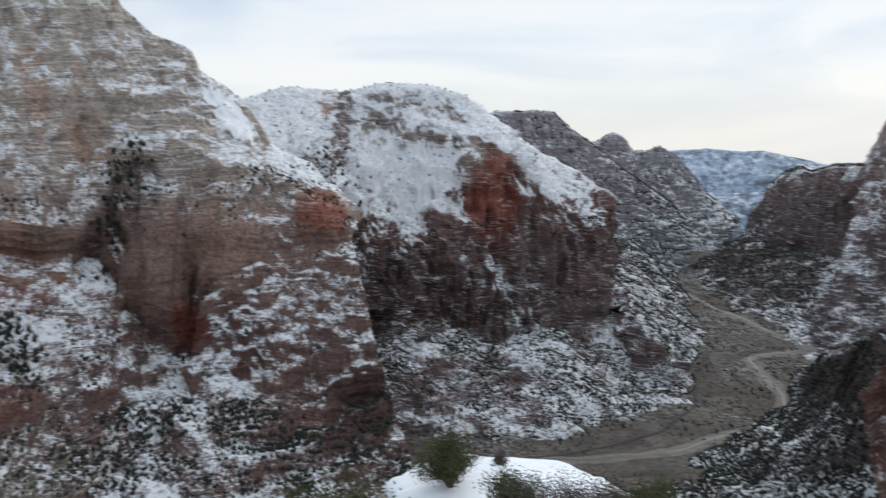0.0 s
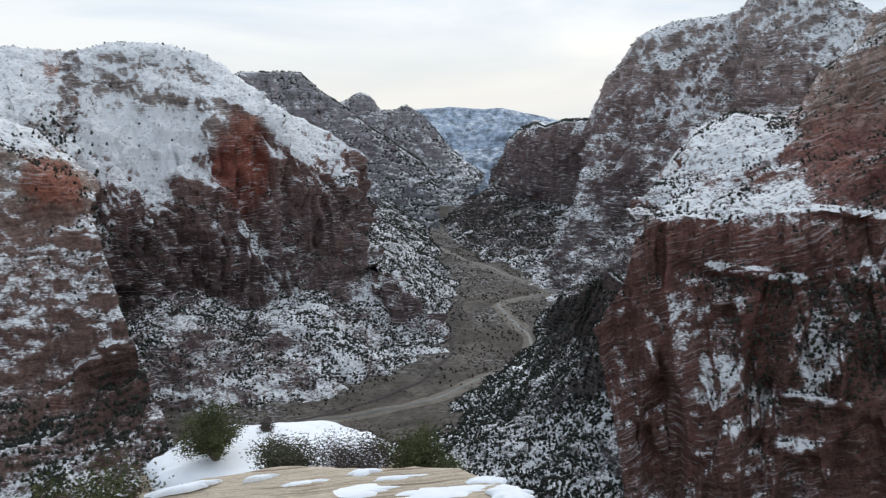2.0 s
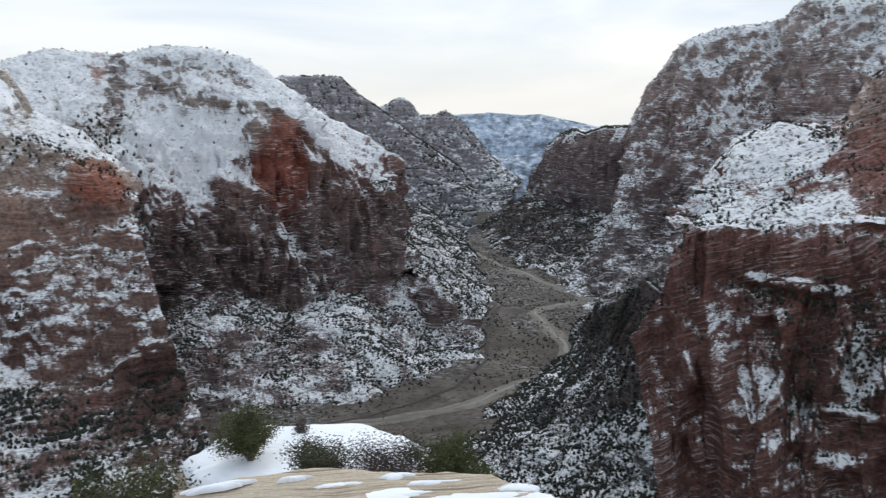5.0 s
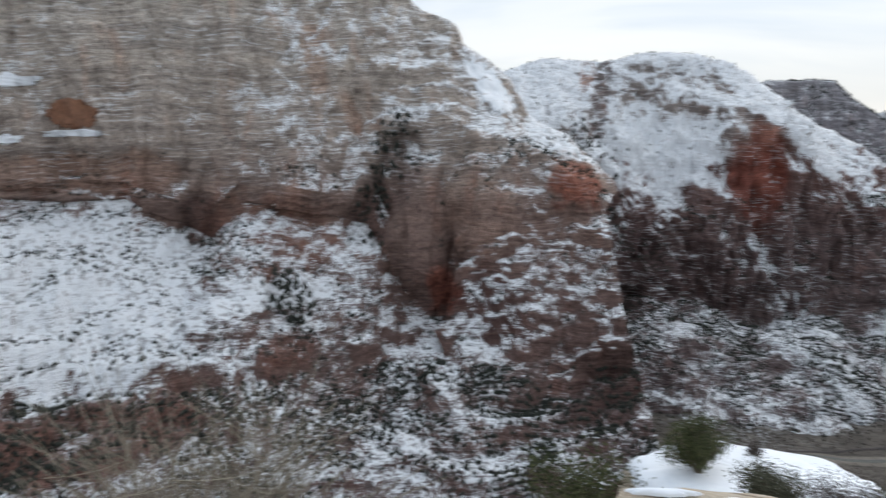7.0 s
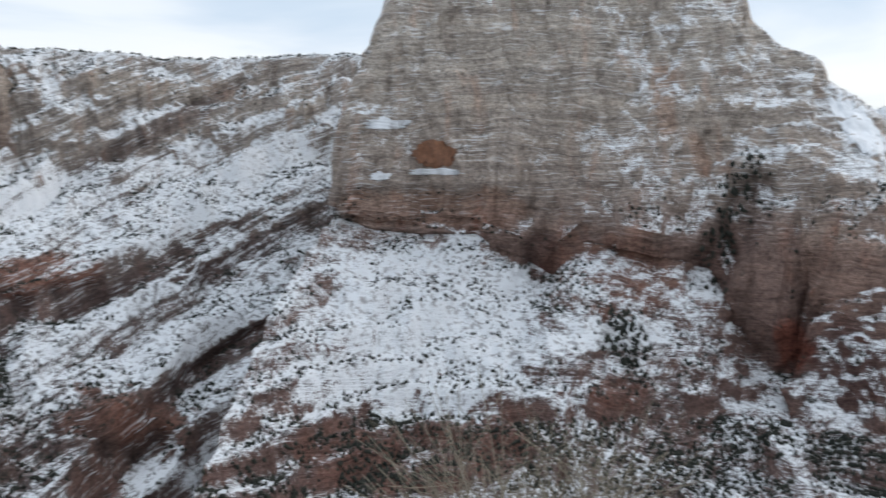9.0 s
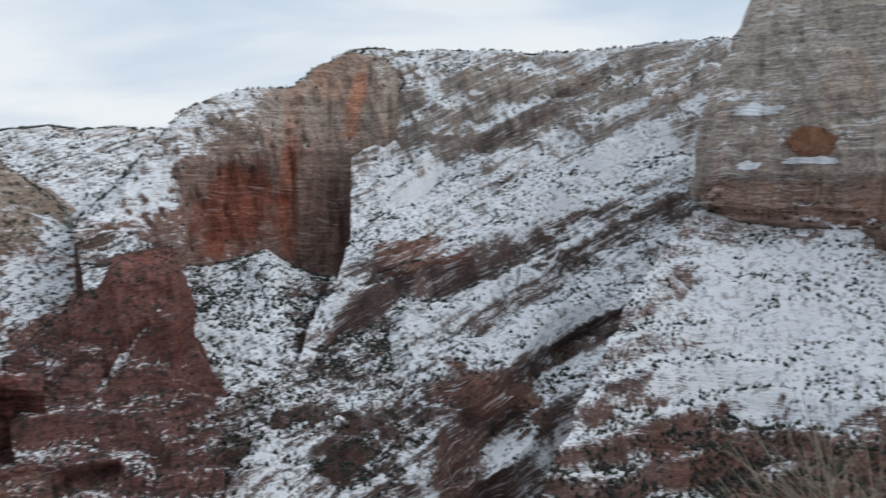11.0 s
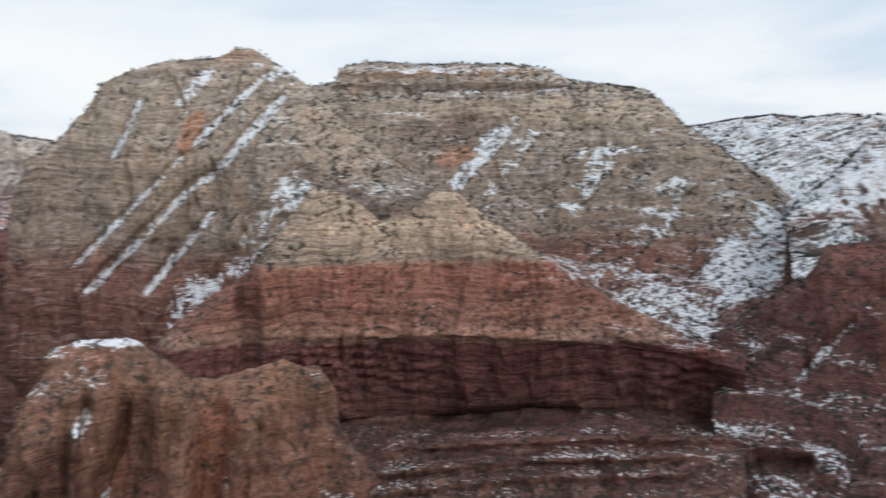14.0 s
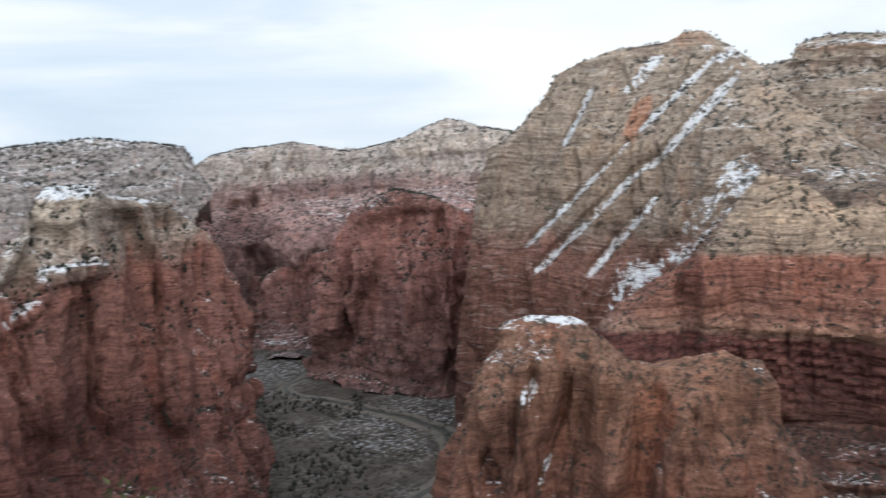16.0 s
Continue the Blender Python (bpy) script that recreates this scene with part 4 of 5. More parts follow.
massif("tall_mesa", [
    rail(1400, 1400, (125.24, 84), (123.52, 101), (121.96, 106), (121.41, 129), (120.01, 135), (111.02, 131), (108.46, 121), (107, 101), (102.23, 83), (101.14, 63), (99.67, 23), (97.49, -13), (94.96, -67), (93.34, -111)),
    rail(1330, 1330, (125.28, 56), (121.49, 76), (110.71, 63), (101.5, 26), (93.34, -114)),
    rail(1180, 1180, (125.53, -59), (118.92, -85), (110.86, -128), (105.24, -160), (99.63, -168), (95.98, -144), (92.78, -128)),
    rail(900, 900, (125.94, -187), (110.97, -199), (103.37, -207), (90.52, -218)),
    rail(800, 800, (126.29, -270), (90.34, -305)),
], "mesa", "tall buff sandstone mesa with a layered wooded rim", "mesa",
       ("cap", "upper_cliff", "cliff", "slope"), 400, 3.8, 9, 13, 1.5, 450, 0.0, 13, terrace=0.8, blocks=4)
massif("red_spur", [
    rail(800, 800, (97.75, -177), (95.93, -155), (94.15, -133), (92.39, -117), (91.21, -90), (87.99, -85), (87.27, -109), (87.52, -150), (85.89, -209), (85.33, -236)),
    rail(690, 690, (97.71, -199), (90.82, -195), (85.32, -209)),
    rail(640, 640, (97.29, -241), (91.09, -223), (88.68, -204), (85.3, -200)),
    rail(585, 585, (97.25, -269), (85.13, -236)),
], "spur", "dark red blocky spur beside the snowy side valley", "cliff",
       ("crest", "wall", "foot"), 220, 3.6, 7, 10, 1.2, 120, 0.2, 14)
massif("red_wall", [
    rail(740, 740, (134.63, -168), (132.32, -137), (127.35, -94), (125.39, -55), (123.85, -30), (121.62, -37), (119.41, -61), (117.55, -53), (115.7, -36), (114.24, -39), (111.71, -67), (108.86, -93), (106.4, -109), (104, -129), (100.01, -156), (96.53, -175), (95.9, -170)),
    rail(715, 715, (134.66, -172), (127.37, -100), (123.21, -92), (115.72, -91), (108.85, -92), (103.99, -129), (99.04, -159), (95.82, -172)),
    rail(690, 690, (134.76, -193), (123.32, -155), (115.75, -150), (106.69, -156), (99.97, -163), (95.7, -175)),
    rail(705, 705, (134.89, -236), (115.78, -221), (104.89, -217), (95.66, -221)),
    rail(630, 630, (135, -241), (119.61, -227), (108.38, -218), (101.46, -215), (95.63, -223)),
    rail(540, 540, (137.12, -260), (115.82, -254), (95.36, -251)),
], "wall", "layered red cliff capped by tan sandstone pyramids", "cliff",
       ("cap", "upper_band", "ledge", "overhang", "bench", "foot"), 480, 2.6, 4.0, 6, 4.0, 140, 0.35, 15, wave=60, column=4, rise=18)
massif("gullied_peak", [
    rail(1180, 1180, (140.91, -13), (138.81, 16), (137.82, 45), (136.37, 85), (134.76, 101), (132.16, 118), (129.42, 122), (128.32, 133), (127.24, 132), (125.65, 112), (123.72, 84), (121.82, 38), (118.4, -16), (115.57, -61)),
    rail(1200, 1060, (141.33, -67), (140.52, -82), (138.79, -59), (134.98, -17), (131.24, -5), (125.76, -2), (115.57, -60)),
    rail(1170, 960, (142.46, -219), (140.71, -159), (138.3, -168), (135.29, -174), (132.31, -193), (129.25, -155), (125.88, -113), (123.67, -66), (115.56, -62)),
    rail(1150, 880, (143.57, -322), (131.69, -260), (115.55, -194)),
    rail(1130, 840, (143.85, -393), (115.54, -294)),
], "mesa", "tall buff peak with straight snow-filled gullies", "mountain",
       ("summit", "face", "lower_cliff", "foot"), 540, 3.0, 6, 8, 1.2, 300, 0.1, 16, terrace=0.3)
massif("pillar_buttress", [
    rail(500, 500, (145.13, -208), (141.74, -151), (140.43, -121), (139.59, -105), (138.42, -99), (135.76, -100), (133.54, -115), (132.44, -125), (130.55, -129), (128.46, -125), (126.03, -121), (124.57, -128), (123.97, -165), (123.41, -206)),
    rail(470, 470, (145.17, -202), (140.13, -127), (135.52, -123), (131.77, -143), (126.1, -143), (123.23, -197)),
    rail(440, 440, (146.11, -213), (136.05, -223), (124.42, -219)),
], "pillar", "red and tan pillared buttress with a snow-dusted top", "cliff",
       ("crest", "pillar_face"), 300, 2.6, 6, 20, 1.0, 90, 0.5, 17, wave=55, terrace=0.4, column=9)
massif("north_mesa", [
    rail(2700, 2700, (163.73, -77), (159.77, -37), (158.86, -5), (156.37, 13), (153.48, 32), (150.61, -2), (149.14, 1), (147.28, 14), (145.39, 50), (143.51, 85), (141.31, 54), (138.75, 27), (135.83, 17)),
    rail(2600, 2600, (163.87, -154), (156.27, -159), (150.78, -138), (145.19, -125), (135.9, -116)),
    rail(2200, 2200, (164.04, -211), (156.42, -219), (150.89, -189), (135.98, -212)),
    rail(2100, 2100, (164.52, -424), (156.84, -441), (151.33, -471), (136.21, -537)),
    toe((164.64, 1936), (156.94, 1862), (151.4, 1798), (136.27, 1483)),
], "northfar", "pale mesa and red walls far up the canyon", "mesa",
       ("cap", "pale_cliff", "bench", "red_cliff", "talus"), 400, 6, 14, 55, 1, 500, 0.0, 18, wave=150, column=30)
massif("north_spur", [
    rail(1800, 1500, (152.6, -360), (151.6, -280), (150.7, -180), (149.6, -125), (147.05, -79), (144.84, -90), (142.27, -127), (140.34, -75), (137.35, -46)),
    rail(1720, 1420, (152.9, -400), (150.9, -415), (147.66, -428), (142.69, -408), (137.76, -402)),
    toe((153.2, 1680), (151.9, 1620), (150.2, 1560), (145.42, 1501), (140.83, 1425), (137.81, 1349)),
], "north", "red cliff spur reaching down to the river bend", "cliff",
       ("crest", "upper_cliff", "talus"), 340, 4.6, 12, 48, 1, 250, 0.1, 19, wave=110, column=24)
massif("canyon_spur", [
    rail(2150, 2050, (157.2, -380), (156.3, -310), (155.2, -285), (153.9, -262), (152.4, -240), (150.9, -228), (149.4, -215)),
    rail(2080, 1980, (157.3, -405), (155.0, -398), (152.5, -405), (149.4, -400)),
    toe((157.4, 1980), (155.3, 1930), (152.6, 1900), (149.4, 1850)),
], "north", "low red cliff nose where the canyon bends", "cliff",
       ("crest", "upper_cliff", "talus"), 260, 4.6, 9, 34, 1, 200, 0.02, 29, wave=90, column=20)
massif("pale_mesa", [
    rail(1900, 1900, (175.04, 15), (170.73, 30), (168.91, 33), (166.08, 43), (164.48, 39), (162.53, 30), (160.36, 20), (159.77, -26), (158.95, -81)),
    rail(1800, 1800, (175.18, -31), (164.71, -50), (159.81, -115)),
    rail(1700, 1700, (175.61, -161), (165.08, -182), (161.08, -203)),
], "palecap", "pale rounded mesa top above the red cliffs", "mesa",
       ("cap", "cliff"), 220, 5, 9, 16, 1, 400, 0.0, 20)
massif("red_tower", [
    rail(800, 1250, (177.11, -96), (171.44, -101), (170.15, -66), (169.18, -32), (167.88, -21), (165.84, -27), (165.08, -38), (161.47, -54), (160.55, -85), (159.24, -112), (158.65, -203), (157.86, -302)),
    rail(780, 1230, (177.36, -128), (168.96, -101), (165.11, -114), (160.74, -134), (157.74, -313)),
    rail(700, 1150, (178.39, -241), (172.57, -272), (166.08, -296), (161.48, -304), (157.58, -301)),
    toe((177.31, 665), (168.02, 807), (161.08, 950), (157.06, 1092)),
], "tower", "fluted red tower with a pale snow-dusted cap", "cliff",
       ("cap", "upper_cliff", "wall", "talus"), 360, 3.6, 8, 30, 1, 200, 0.2, 21, wave=80, column=15)
massif("red_mesa_end", [
    rail(3500, 2700, (-11.78, -330), (-12.65, -243), (-13.11, -155), (-13.86, -110), (-14.6, -86), (-15.26, -97), (-16.43, -74), (-18.08, -72), (-20.79, -94)),
    rail(3400, 2600, (-11.59, -342), (-13.08, -347), (-16.81, -347), (-20.86, -306)),
    toe((-7.98, 3209), (-9.08, 2758), (-10.76, 2354), (-14.17, 2117), (-18.71, 1961)),
], "westfar", "blunt dark red mesa end above wooded slopes", "mesa",
       ("cap", "cliff", "slope"), 300, 5, 7, 28, 1, 400, 0.0, 22, column=14)
massif("west_mountain", [
    rail(2620, 2180, (-17.72, -98), (-18.61, -15), (-19.32, 56), (-20.38, 109), (-21.41, 166), (-23.14, 196), (-25.54, 199), (-27.04, 207), (-27.35, 227), (-28.48, 252), (-32.01, 234), (-34.54, 174), (-38.2, 92)),
    rail(2420, 1980, (-17.73, -191), (-22.24, -110), (-27.41, -38), (-32.31, -13), (-38.43, -38)),
    rail(2250, 1750, (-16.81, -325), (-20.89, -334), (-23.04, -261), (-27.53, -148), (-38.54, -83)),
    rail(2180, 1500, (-14.93, -409), (-17.95, -411), (-20.93, -387), (-25.99, -325), (-38.97, -245)),
    toe((-13.79, 2071), (-14.93, 1855), (-17.2, 1640), (-18.71, 1425)),
], "westfar", "high rounded sandstone mountain with patchy snow", "mountain",
       ("summit", "upper_face", "lower_face", "ledge", "talus"), 400, 5, 13, 15, 1.2, 400, 0.05, 23, terrace=0.7, column=14)
massif("west_buttress", [
    rail(960, 960, (-21.68, -138), (-23.35, -82), (-25.05, -40), (-27.07, -19), (-29.78, -31), (-31.06, -17), (-32.23, 22), (-33.71, 49), (-35.13, 80), (-37.9, 119), (-43.01, 170)),
    rail(850, 850, (-21.72, -123), (-23.38, -94), (-25.83, -83), (-29.22, -67), (-32.44, -46), (-37.5, -16), (-43.67, 28)),
    rail(760, 760, (-21.76, -112), (-22.33, -103), (-25.89, -103), (-29.33, -99), (-32.64, -95), (-37.88, -96), (-44.38, -93)),
    rail(750, 750, (-20.3, -160), (-22.05, -167), (-25.99, -145), (-31.17, -147), (-38.04, -128), (-44.53, -117)),
    rail(728, 728, (-18.9, -192), (-22.52, -231), (-26.12, -199), (-33.02, -193), (-38.25, -168), (-44.81, -158)),
    rail(690, 690, (-20.8, -337), (-30.12, -336), (-45.72, -286)),
], "west", "massive red buttress with snowy ledges and slickrock shoulder", "cliff",
       ("crest", "shoulder", "snow_bench", "wall", "ledge", "lower_wall"), 480, 3, 6, 13, 1.2, 250, 0.0, 24, dip=(-0.3, 0.2), terrace=0.6, rise=20, blocks=1.5, column=13)
massif("forest_slope", [
    rail(1000, 620, (-19.44, -197), (-21.7, -219), (-22.87, -258), (-23.71, -298), (-24.97, -337), (-28.57, -386)),
    toe((-14.92, 1793), (-14.65, 1534), (-11.8, 1353), (-7.09, 1226), (-3.93, 1133), (-1.5, 1010), (1.13, 792)),
], "slope", "wooded talus slope with thin snow above the river", "slope",
       ("upper_talus", "lower_talus"), 280, 4.5, 12, 8, 1, 60, 0.3, 25, terrace=0.3)

# ---- the canyon floor, one sheet to the horizon ----
ring = np.r_[np.linspace(20, 900, 30), np.linspace(920, 2600, 130), np.linspace(2650, 4900, 40)]
bear = np.radians(np.linspace(0, 360, 420, endpoint=False))
gx, gy = -np.sin(bear)[None] * ring[:, None], np.cos(bear)[None] * ring[:, None]
gp = np.stack([gx, gy, np.zeros_like(gx)], -1)
gp[..., 2] = FLOOR + (5 * fbm(gp.reshape(-1, 3) / 160, 4, 60)).reshape(gx.shape)
ground = tagged(grid_mesh("ground", gp[:, ::-1], MAT["valley"], wrap=True), "brown brushy canyon floor with thin snow patches", "ground", kind="structure")

# ---- river and road on the floor ----
def ribbon(name, line, width, lift, mat, label, category, kind="structure"):
    """A flat winding band on the canyon floor along (bearing, distance) points."""
    p = polar(*np.array([(a, d, 0.0) for a, d in line]).T)
    s = np.r_[0, np.cumsum(np.linalg.norm(np.diff(p, axis=0), axis=1))]
    u = np.linspace(0, s[-1], 160)
    c = np.stack([np.interp(u, s, p[:, k]) for k in range(3)], 1)
    for _ in range(8):
        c[1:-1] = (c[:-2] + 2 * c[1:-1] + c[2:]) / 4
    t = np.gradient(c, axis=0)
    side = np.stack([-t[:, 1], t[:, 0], 0 * u], 1)
    side /= np.linalg.norm(side, axis=1, keepdims=True)
    wv = width * (1 + 0.45 * fbm(c / 90, 3, 90))
    rows = np.stack([c + side * (wv * f)[:, None] for f in (-0.5, -0.2, 0.2, 0.5)], 0)
    flat = rows.reshape(-1, 3)
    rows[..., 2] = (FLOOR + 5 * fbm(flat * np.array([1, 1, 0]) / 160, 4, 60)).reshape(rows.shape[:2]) + lift
    rows[[0, -1], :, 2] -= lift * 0.9
    return tagged(grid_mesh(name, rows[::-1], mat), label, category, kind=kind)


def plain(name, a, b, scale, rough=0.9, spec=0.3, detail=5.0):
    """A surface that mottles between two colours."""
    m, n, bs = surface(name)
    pos = n.add("ShaderNodeNewGeometry").outputs["Position"]
    f = n.noise(pos, scale, detail, 0.65)
    n.put(bs, "Base_Color", n.ramp(f, (0.35, a), (0.65, b)))
    bs.inputs["Roughness"].default_value = rough
    bs.inputs["Specular IOR Level"].default_value = spec
    n.put(bs, "Normal", n.add("ShaderNodeBump", Strength=0.4, Distance=0.1 / scale, Height=f).outputs[0])
    return m


GRAVEL = plain("river_gravel", (0.135, 0.117, 0.097), (0.225, 0.20, 0.17), 0.05)
WATER = plain("river_water", (0.05, 0.055, 0.05), (0.09, 0.09, 0.08), 0.03, 0.45, 0.25)
ASPHALT = plain("road_asphalt", (0.045, 0.04, 0.04), (0.075, 0.06, 0.058), 0.1)
SOUTH = [(-7.03, 3172), (-7.57, 2712), (-9.62, 2402), (-13.8, 2104), (-16.07, 1969), (-11.86, 1847), (-13.0, 1721), (-14.46, 1572), (-14.06, 1429),
         (-11.02, 1333), (-7.1, 1224), (-1.64, 1181), (4.4, 1152)]
NORTH = [(151.8, 1802), (155.2, 1613), (154.5, 1549), (150.8, 1484), (147.0, 1382), (144.4, 1288), (143.6, 1166), (145.3, 1089), (148.1, 1025), (150.6, 939)]
ribbon("gravel_bar", SOUTH, 30, 1.0, GRAVEL, "pale gravel bars along the winding river", "gravel")
ribbon("river", SOUTH, 14, 1.8, WATER, "narrow grey winter river on the canyon floor", "water")
ribbon("gravel_bank", NORTH, 30, 1.0, GRAVEL, "pale gravel banks round the river bend", "gravel")
ribbon("river_bend", NORTH, 15, 1.8, WATER, "grey river bending below the red cliffs", "water")
ribbon("road", [(-9.57, 1852), (-8.84, 1661), (-8.92, 1468), (-6.74, 1319), (-3.22, 1246), (0.64, 1185), (5, 1150)], 9, 1.4, ASPHALT, "narrow dark red road along the canyon floor", "road")


# ---- snow lying in gullies, and bare scars of rock ----
def drape(owner, spots):
    """Points on a mountain's face in the given directions (bearing, elevation)."""
    ob, pts, breaks = RELIEF[owner]
    f = pts[breaks[1] + 8:].reshape(-1, 3)
    d = np.hypot(f[:, 0], f[:, 1])
    a, e = np.degrees(np.arctan2(-f[:, 0], f[:, 1])), np.degrees(np.arctan2(f[:, 2], d))
    spots = np.asarray(spots, float)
    shape = spots.shape[:-1]
    q = spots.reshape(-1, 2)
    keep = (a > q[:, 0].min() - 1) & (a < q[:, 0].max() + 1) & (e > q[:, 1].min() - 1) & (e < q[:, 1].max() + 1)
    a, e, d = a[keep], e[keep], d[keep]
    near = np.empty(len(q))
    for i, (qa, qe) in enumerate(q):
        r = (a - qa) ** 2 + (e - qe) ** 2
        k = np.argpartition(r, 6)[:6]
        near[i] = np.sort(d[k])[1]
    near = near.reshape(shape)
    for _ in range(2):
        pad = np.pad(near, 1, mode="edge")
        near = (pad[:-2, 1:-1] + pad[2:, 1:-1] + pad[1:-1, :-2] + pad[1:-1, 2:] + 2 * near) / 6
    return q.reshape(*shape, 2), near


def lay(owner, name, spots, mat, proud, rim, label=""):
    """A skin of snow or bare rock on a mountain's face, its rim sunk into the rock."""
    q, near = drape(owner, spots)
    nv, nu = near.shape
    fall = np.minimum(np.minimum(np.arange(nv)[:, None], nv - 1 - np.arange(nv)[:, None]), np.minimum(np.arange(nu)[None], nu - 1 - np.arange(nu)[None]))
    d = near - np.where(fall == 0, -rim, proud * np.clip(fall / 3, 0.5, 1))
    z = d * np.tan(np.radians(q[..., 1]))
    p = polar(q[..., 0], d, z)
    p += (0.35 * proud * fbm(p.reshape(-1, 3) / 9, 3, 33)).reshape(nv, nu, 1) * np.array([0.5, 0.5, 1.0])
    return part(name, grid_mesh(name, p, mat), RELIEF[owner][0], label)


def blotch(owner, name, mid, half, mat, label="", lean=0.0, arch=0.0, seed=0, proud=1.2, n=34, ragged=0.5):
    """A patch on a face: centre (bearing, elevation), half sizes in degrees; arch pulls in its upper corners."""
    u, v = np.meshgrid(np.linspace(-1, 1, n), np.linspace(1, -1, n))
    x, y = u * np.sqrt(1 - 0.42 * v * v), v * np.sqrt(1 - 0.42 * u * u)
    x = x * (1 - arch * np.clip(v, 0, 1) ** 2)
    ang = np.stack([x * 2.2, y * 2.2, 0 * x + seed * 3.1], -1).reshape(-1, 3)
    wob = 1 + ragged * fbm(ang, 5, 11 + seed, 0.65).reshape(n, n)
    spots = np.stack([mid[0] + half[0] * x * wob + lean * y * half[1], mid[1] + half[1] * y * wob], -1)
    return lay(owner, name, spots, mat, proud, 3.0, label)


SNOW = plain("gully_snow", (0.71, 0.73, 0.76), (0.85, 0.87, 0.90), 0.15, 0.7)


def scar_rock(name, a, b):
    m, n, bs = surface(name)
    pos = n.add("ShaderNodeNewGeometry").outputs["Position"]
    down = n.noise(n.vmath("MULTIPLY", pos, (1, 1, 0.12)), 0.09, 5.0, 0.65, 0.4)
    fine = n.noise(pos, 0.3, 4.0, 0.65)
    col = n.ramp(down, (0.32, a), (0.62, b))
    col = n.mix(0.8, col, n.mix(1.0, col, n.ramp(fine, (0.3, (0.6, 0.58, 0.58)), (0.7, (1.35, 1.35, 1.35))), "MULTIPLY"))
    n.put(bs, "Base_Color", col)
    bs.inputs["Roughness"].default_value = 0.92
    n.put(bs, "Normal", n.add("ShaderNodeBump", Strength=0.7, Distance=1.5, Height=fine).outputs[0])
    return m


SCAR_ORANGE = scar_rock("fresh_orange_rock", (0.17, 0.085, 0.055), (0.29, 0.14, 0.080))
blotch("great_dome", "orange_scar", (47.36, 0.35), (1.5, 0.85), SCAR_ORANGE, "bare orange rock scar", 0.0, 0.5, 4)
blotch("great_dome", "snow_ledge", (47.4, -0.9), (1.7, 0.22), SNOW, "", 0.0, 0.0, 5)
blotch("great_dome", "snow_ledge", (50.6, 2.2), (1.5, 0.35), SNOW, "", 0.0, 0.0, 6)
blotch("great_dome", "snow_ledge", (51.0, -1.2), (0.7, 0.25), SNOW, "", 0.0, 0.0, 6)
blotch("great_dome", "snow_field", (21.4, 2.0), (1.0, 1.7), SNOW, "", 0.75, 0.0, 7, 1.0, ragged=0.45)

# ---- woods: pinyon, juniper and fir scattered over the slopes ----
def leafy(name, a, b):
    m, n, bs = surface(name)
    geo = n.add("ShaderNodeNewGeometry")
    f = n.noise(geo.outputs["Position"], 0.9, 3.0, 0.7)
    mixed = n.math("MULTIPLY_ADD", geo.outputs["Random Per Island"], 0.6, n.math("MULTIPLY", f, 0.4))
    n.put(bs, "Base_Color", n.ramp(mixed, (0.2, a), (0.75, b)))
    bs.inputs["Roughness"].default_value = 0.9
    bs.inputs["Specular IOR Level"].default_value = 0.15
    return m


PINE = leafy("dark_evergreen", (0.022, 0.026, 0.022), (0.056, 0.058, 0.048))
BRUSH = leafy("bare_brush", (0.070, 0.058, 0.050), (0.16, 0.14, 0.125))
rng = np.random.default_rng(5)


def plant(name, spots, size, mat, label, slim=1.3):
    """Many small ragged trees at the given places, as one mesh."""
    n = len(spots)
    ring = 5
    ang = np.linspace(0, 2 * np.pi, ring, endpoint=False)
    base = [(0, 0, 1.0)] + [(0.30 * np.cos(t + 0.4), 0.30 * np.sin(t + 0.4), 0.62) for t in ang] + [(0.5 * np.cos(t), 0.5 * np.sin(t), 0.22) for t in ang] + [(0, 0, -0.12)]
    base = np.array(base)
    tri = []
    for k in range(ring):
        j = (k + 1) % ring
        tri += [(0, 1 + k, 1 + j), (1 + k, 6 + k, 6 + j), (1 + k, 6 + j, 1 + j), (11, 6 + j, 6 + k)]
    tri = np.array(tri)
    nvt = len(base)
    sz = size * rng.uniform(0.5, 1.5, n)
    v = base[None] * (1 + 0.45 * (rng.random((n, nvt, 1)) - 0.5))
    rot = rng.uniform(0, 2 * np.pi, n)
    c, s_ = np.cos(rot)[:, None], np.sin(rot)[:, None]
    x, y = v[..., 0] * c - v[..., 1] * s_, v[..., 0] * s_ + v[..., 1] * c
    v = np.stack([x, y, v[..., 2] * slim], -1) * sz[:, None, None] + rng.normal(0, 0.05, (n, nvt, 3)) * sz[:, None, None]
    v = (v + spots[:, None]).reshape(-1, 3)
    q = (tri[None] + (np.arange(n) * nvt)[:, None, None]).reshape(-1, 3)
    me = bpy.data.meshes.new(name)
    me.vertices.add(len(v))
    me.vertices.foreach_set("co", v.reshape(-1).astype(np.float32))
    me.loops.add(q.size)
    me.loops.foreach_set("vertex_index", q.reshape(-1).astype(np.int32))
    me.polygons.add(len(q))
    me.polygons.foreach_set("loop_start", np.arange(0, q.size, 3, dtype=np.int32))
    me.update(calc_edges=True)
    me.materials.append(mat)
    return tagged(new(name, me), label, "trees", kind="stuff")


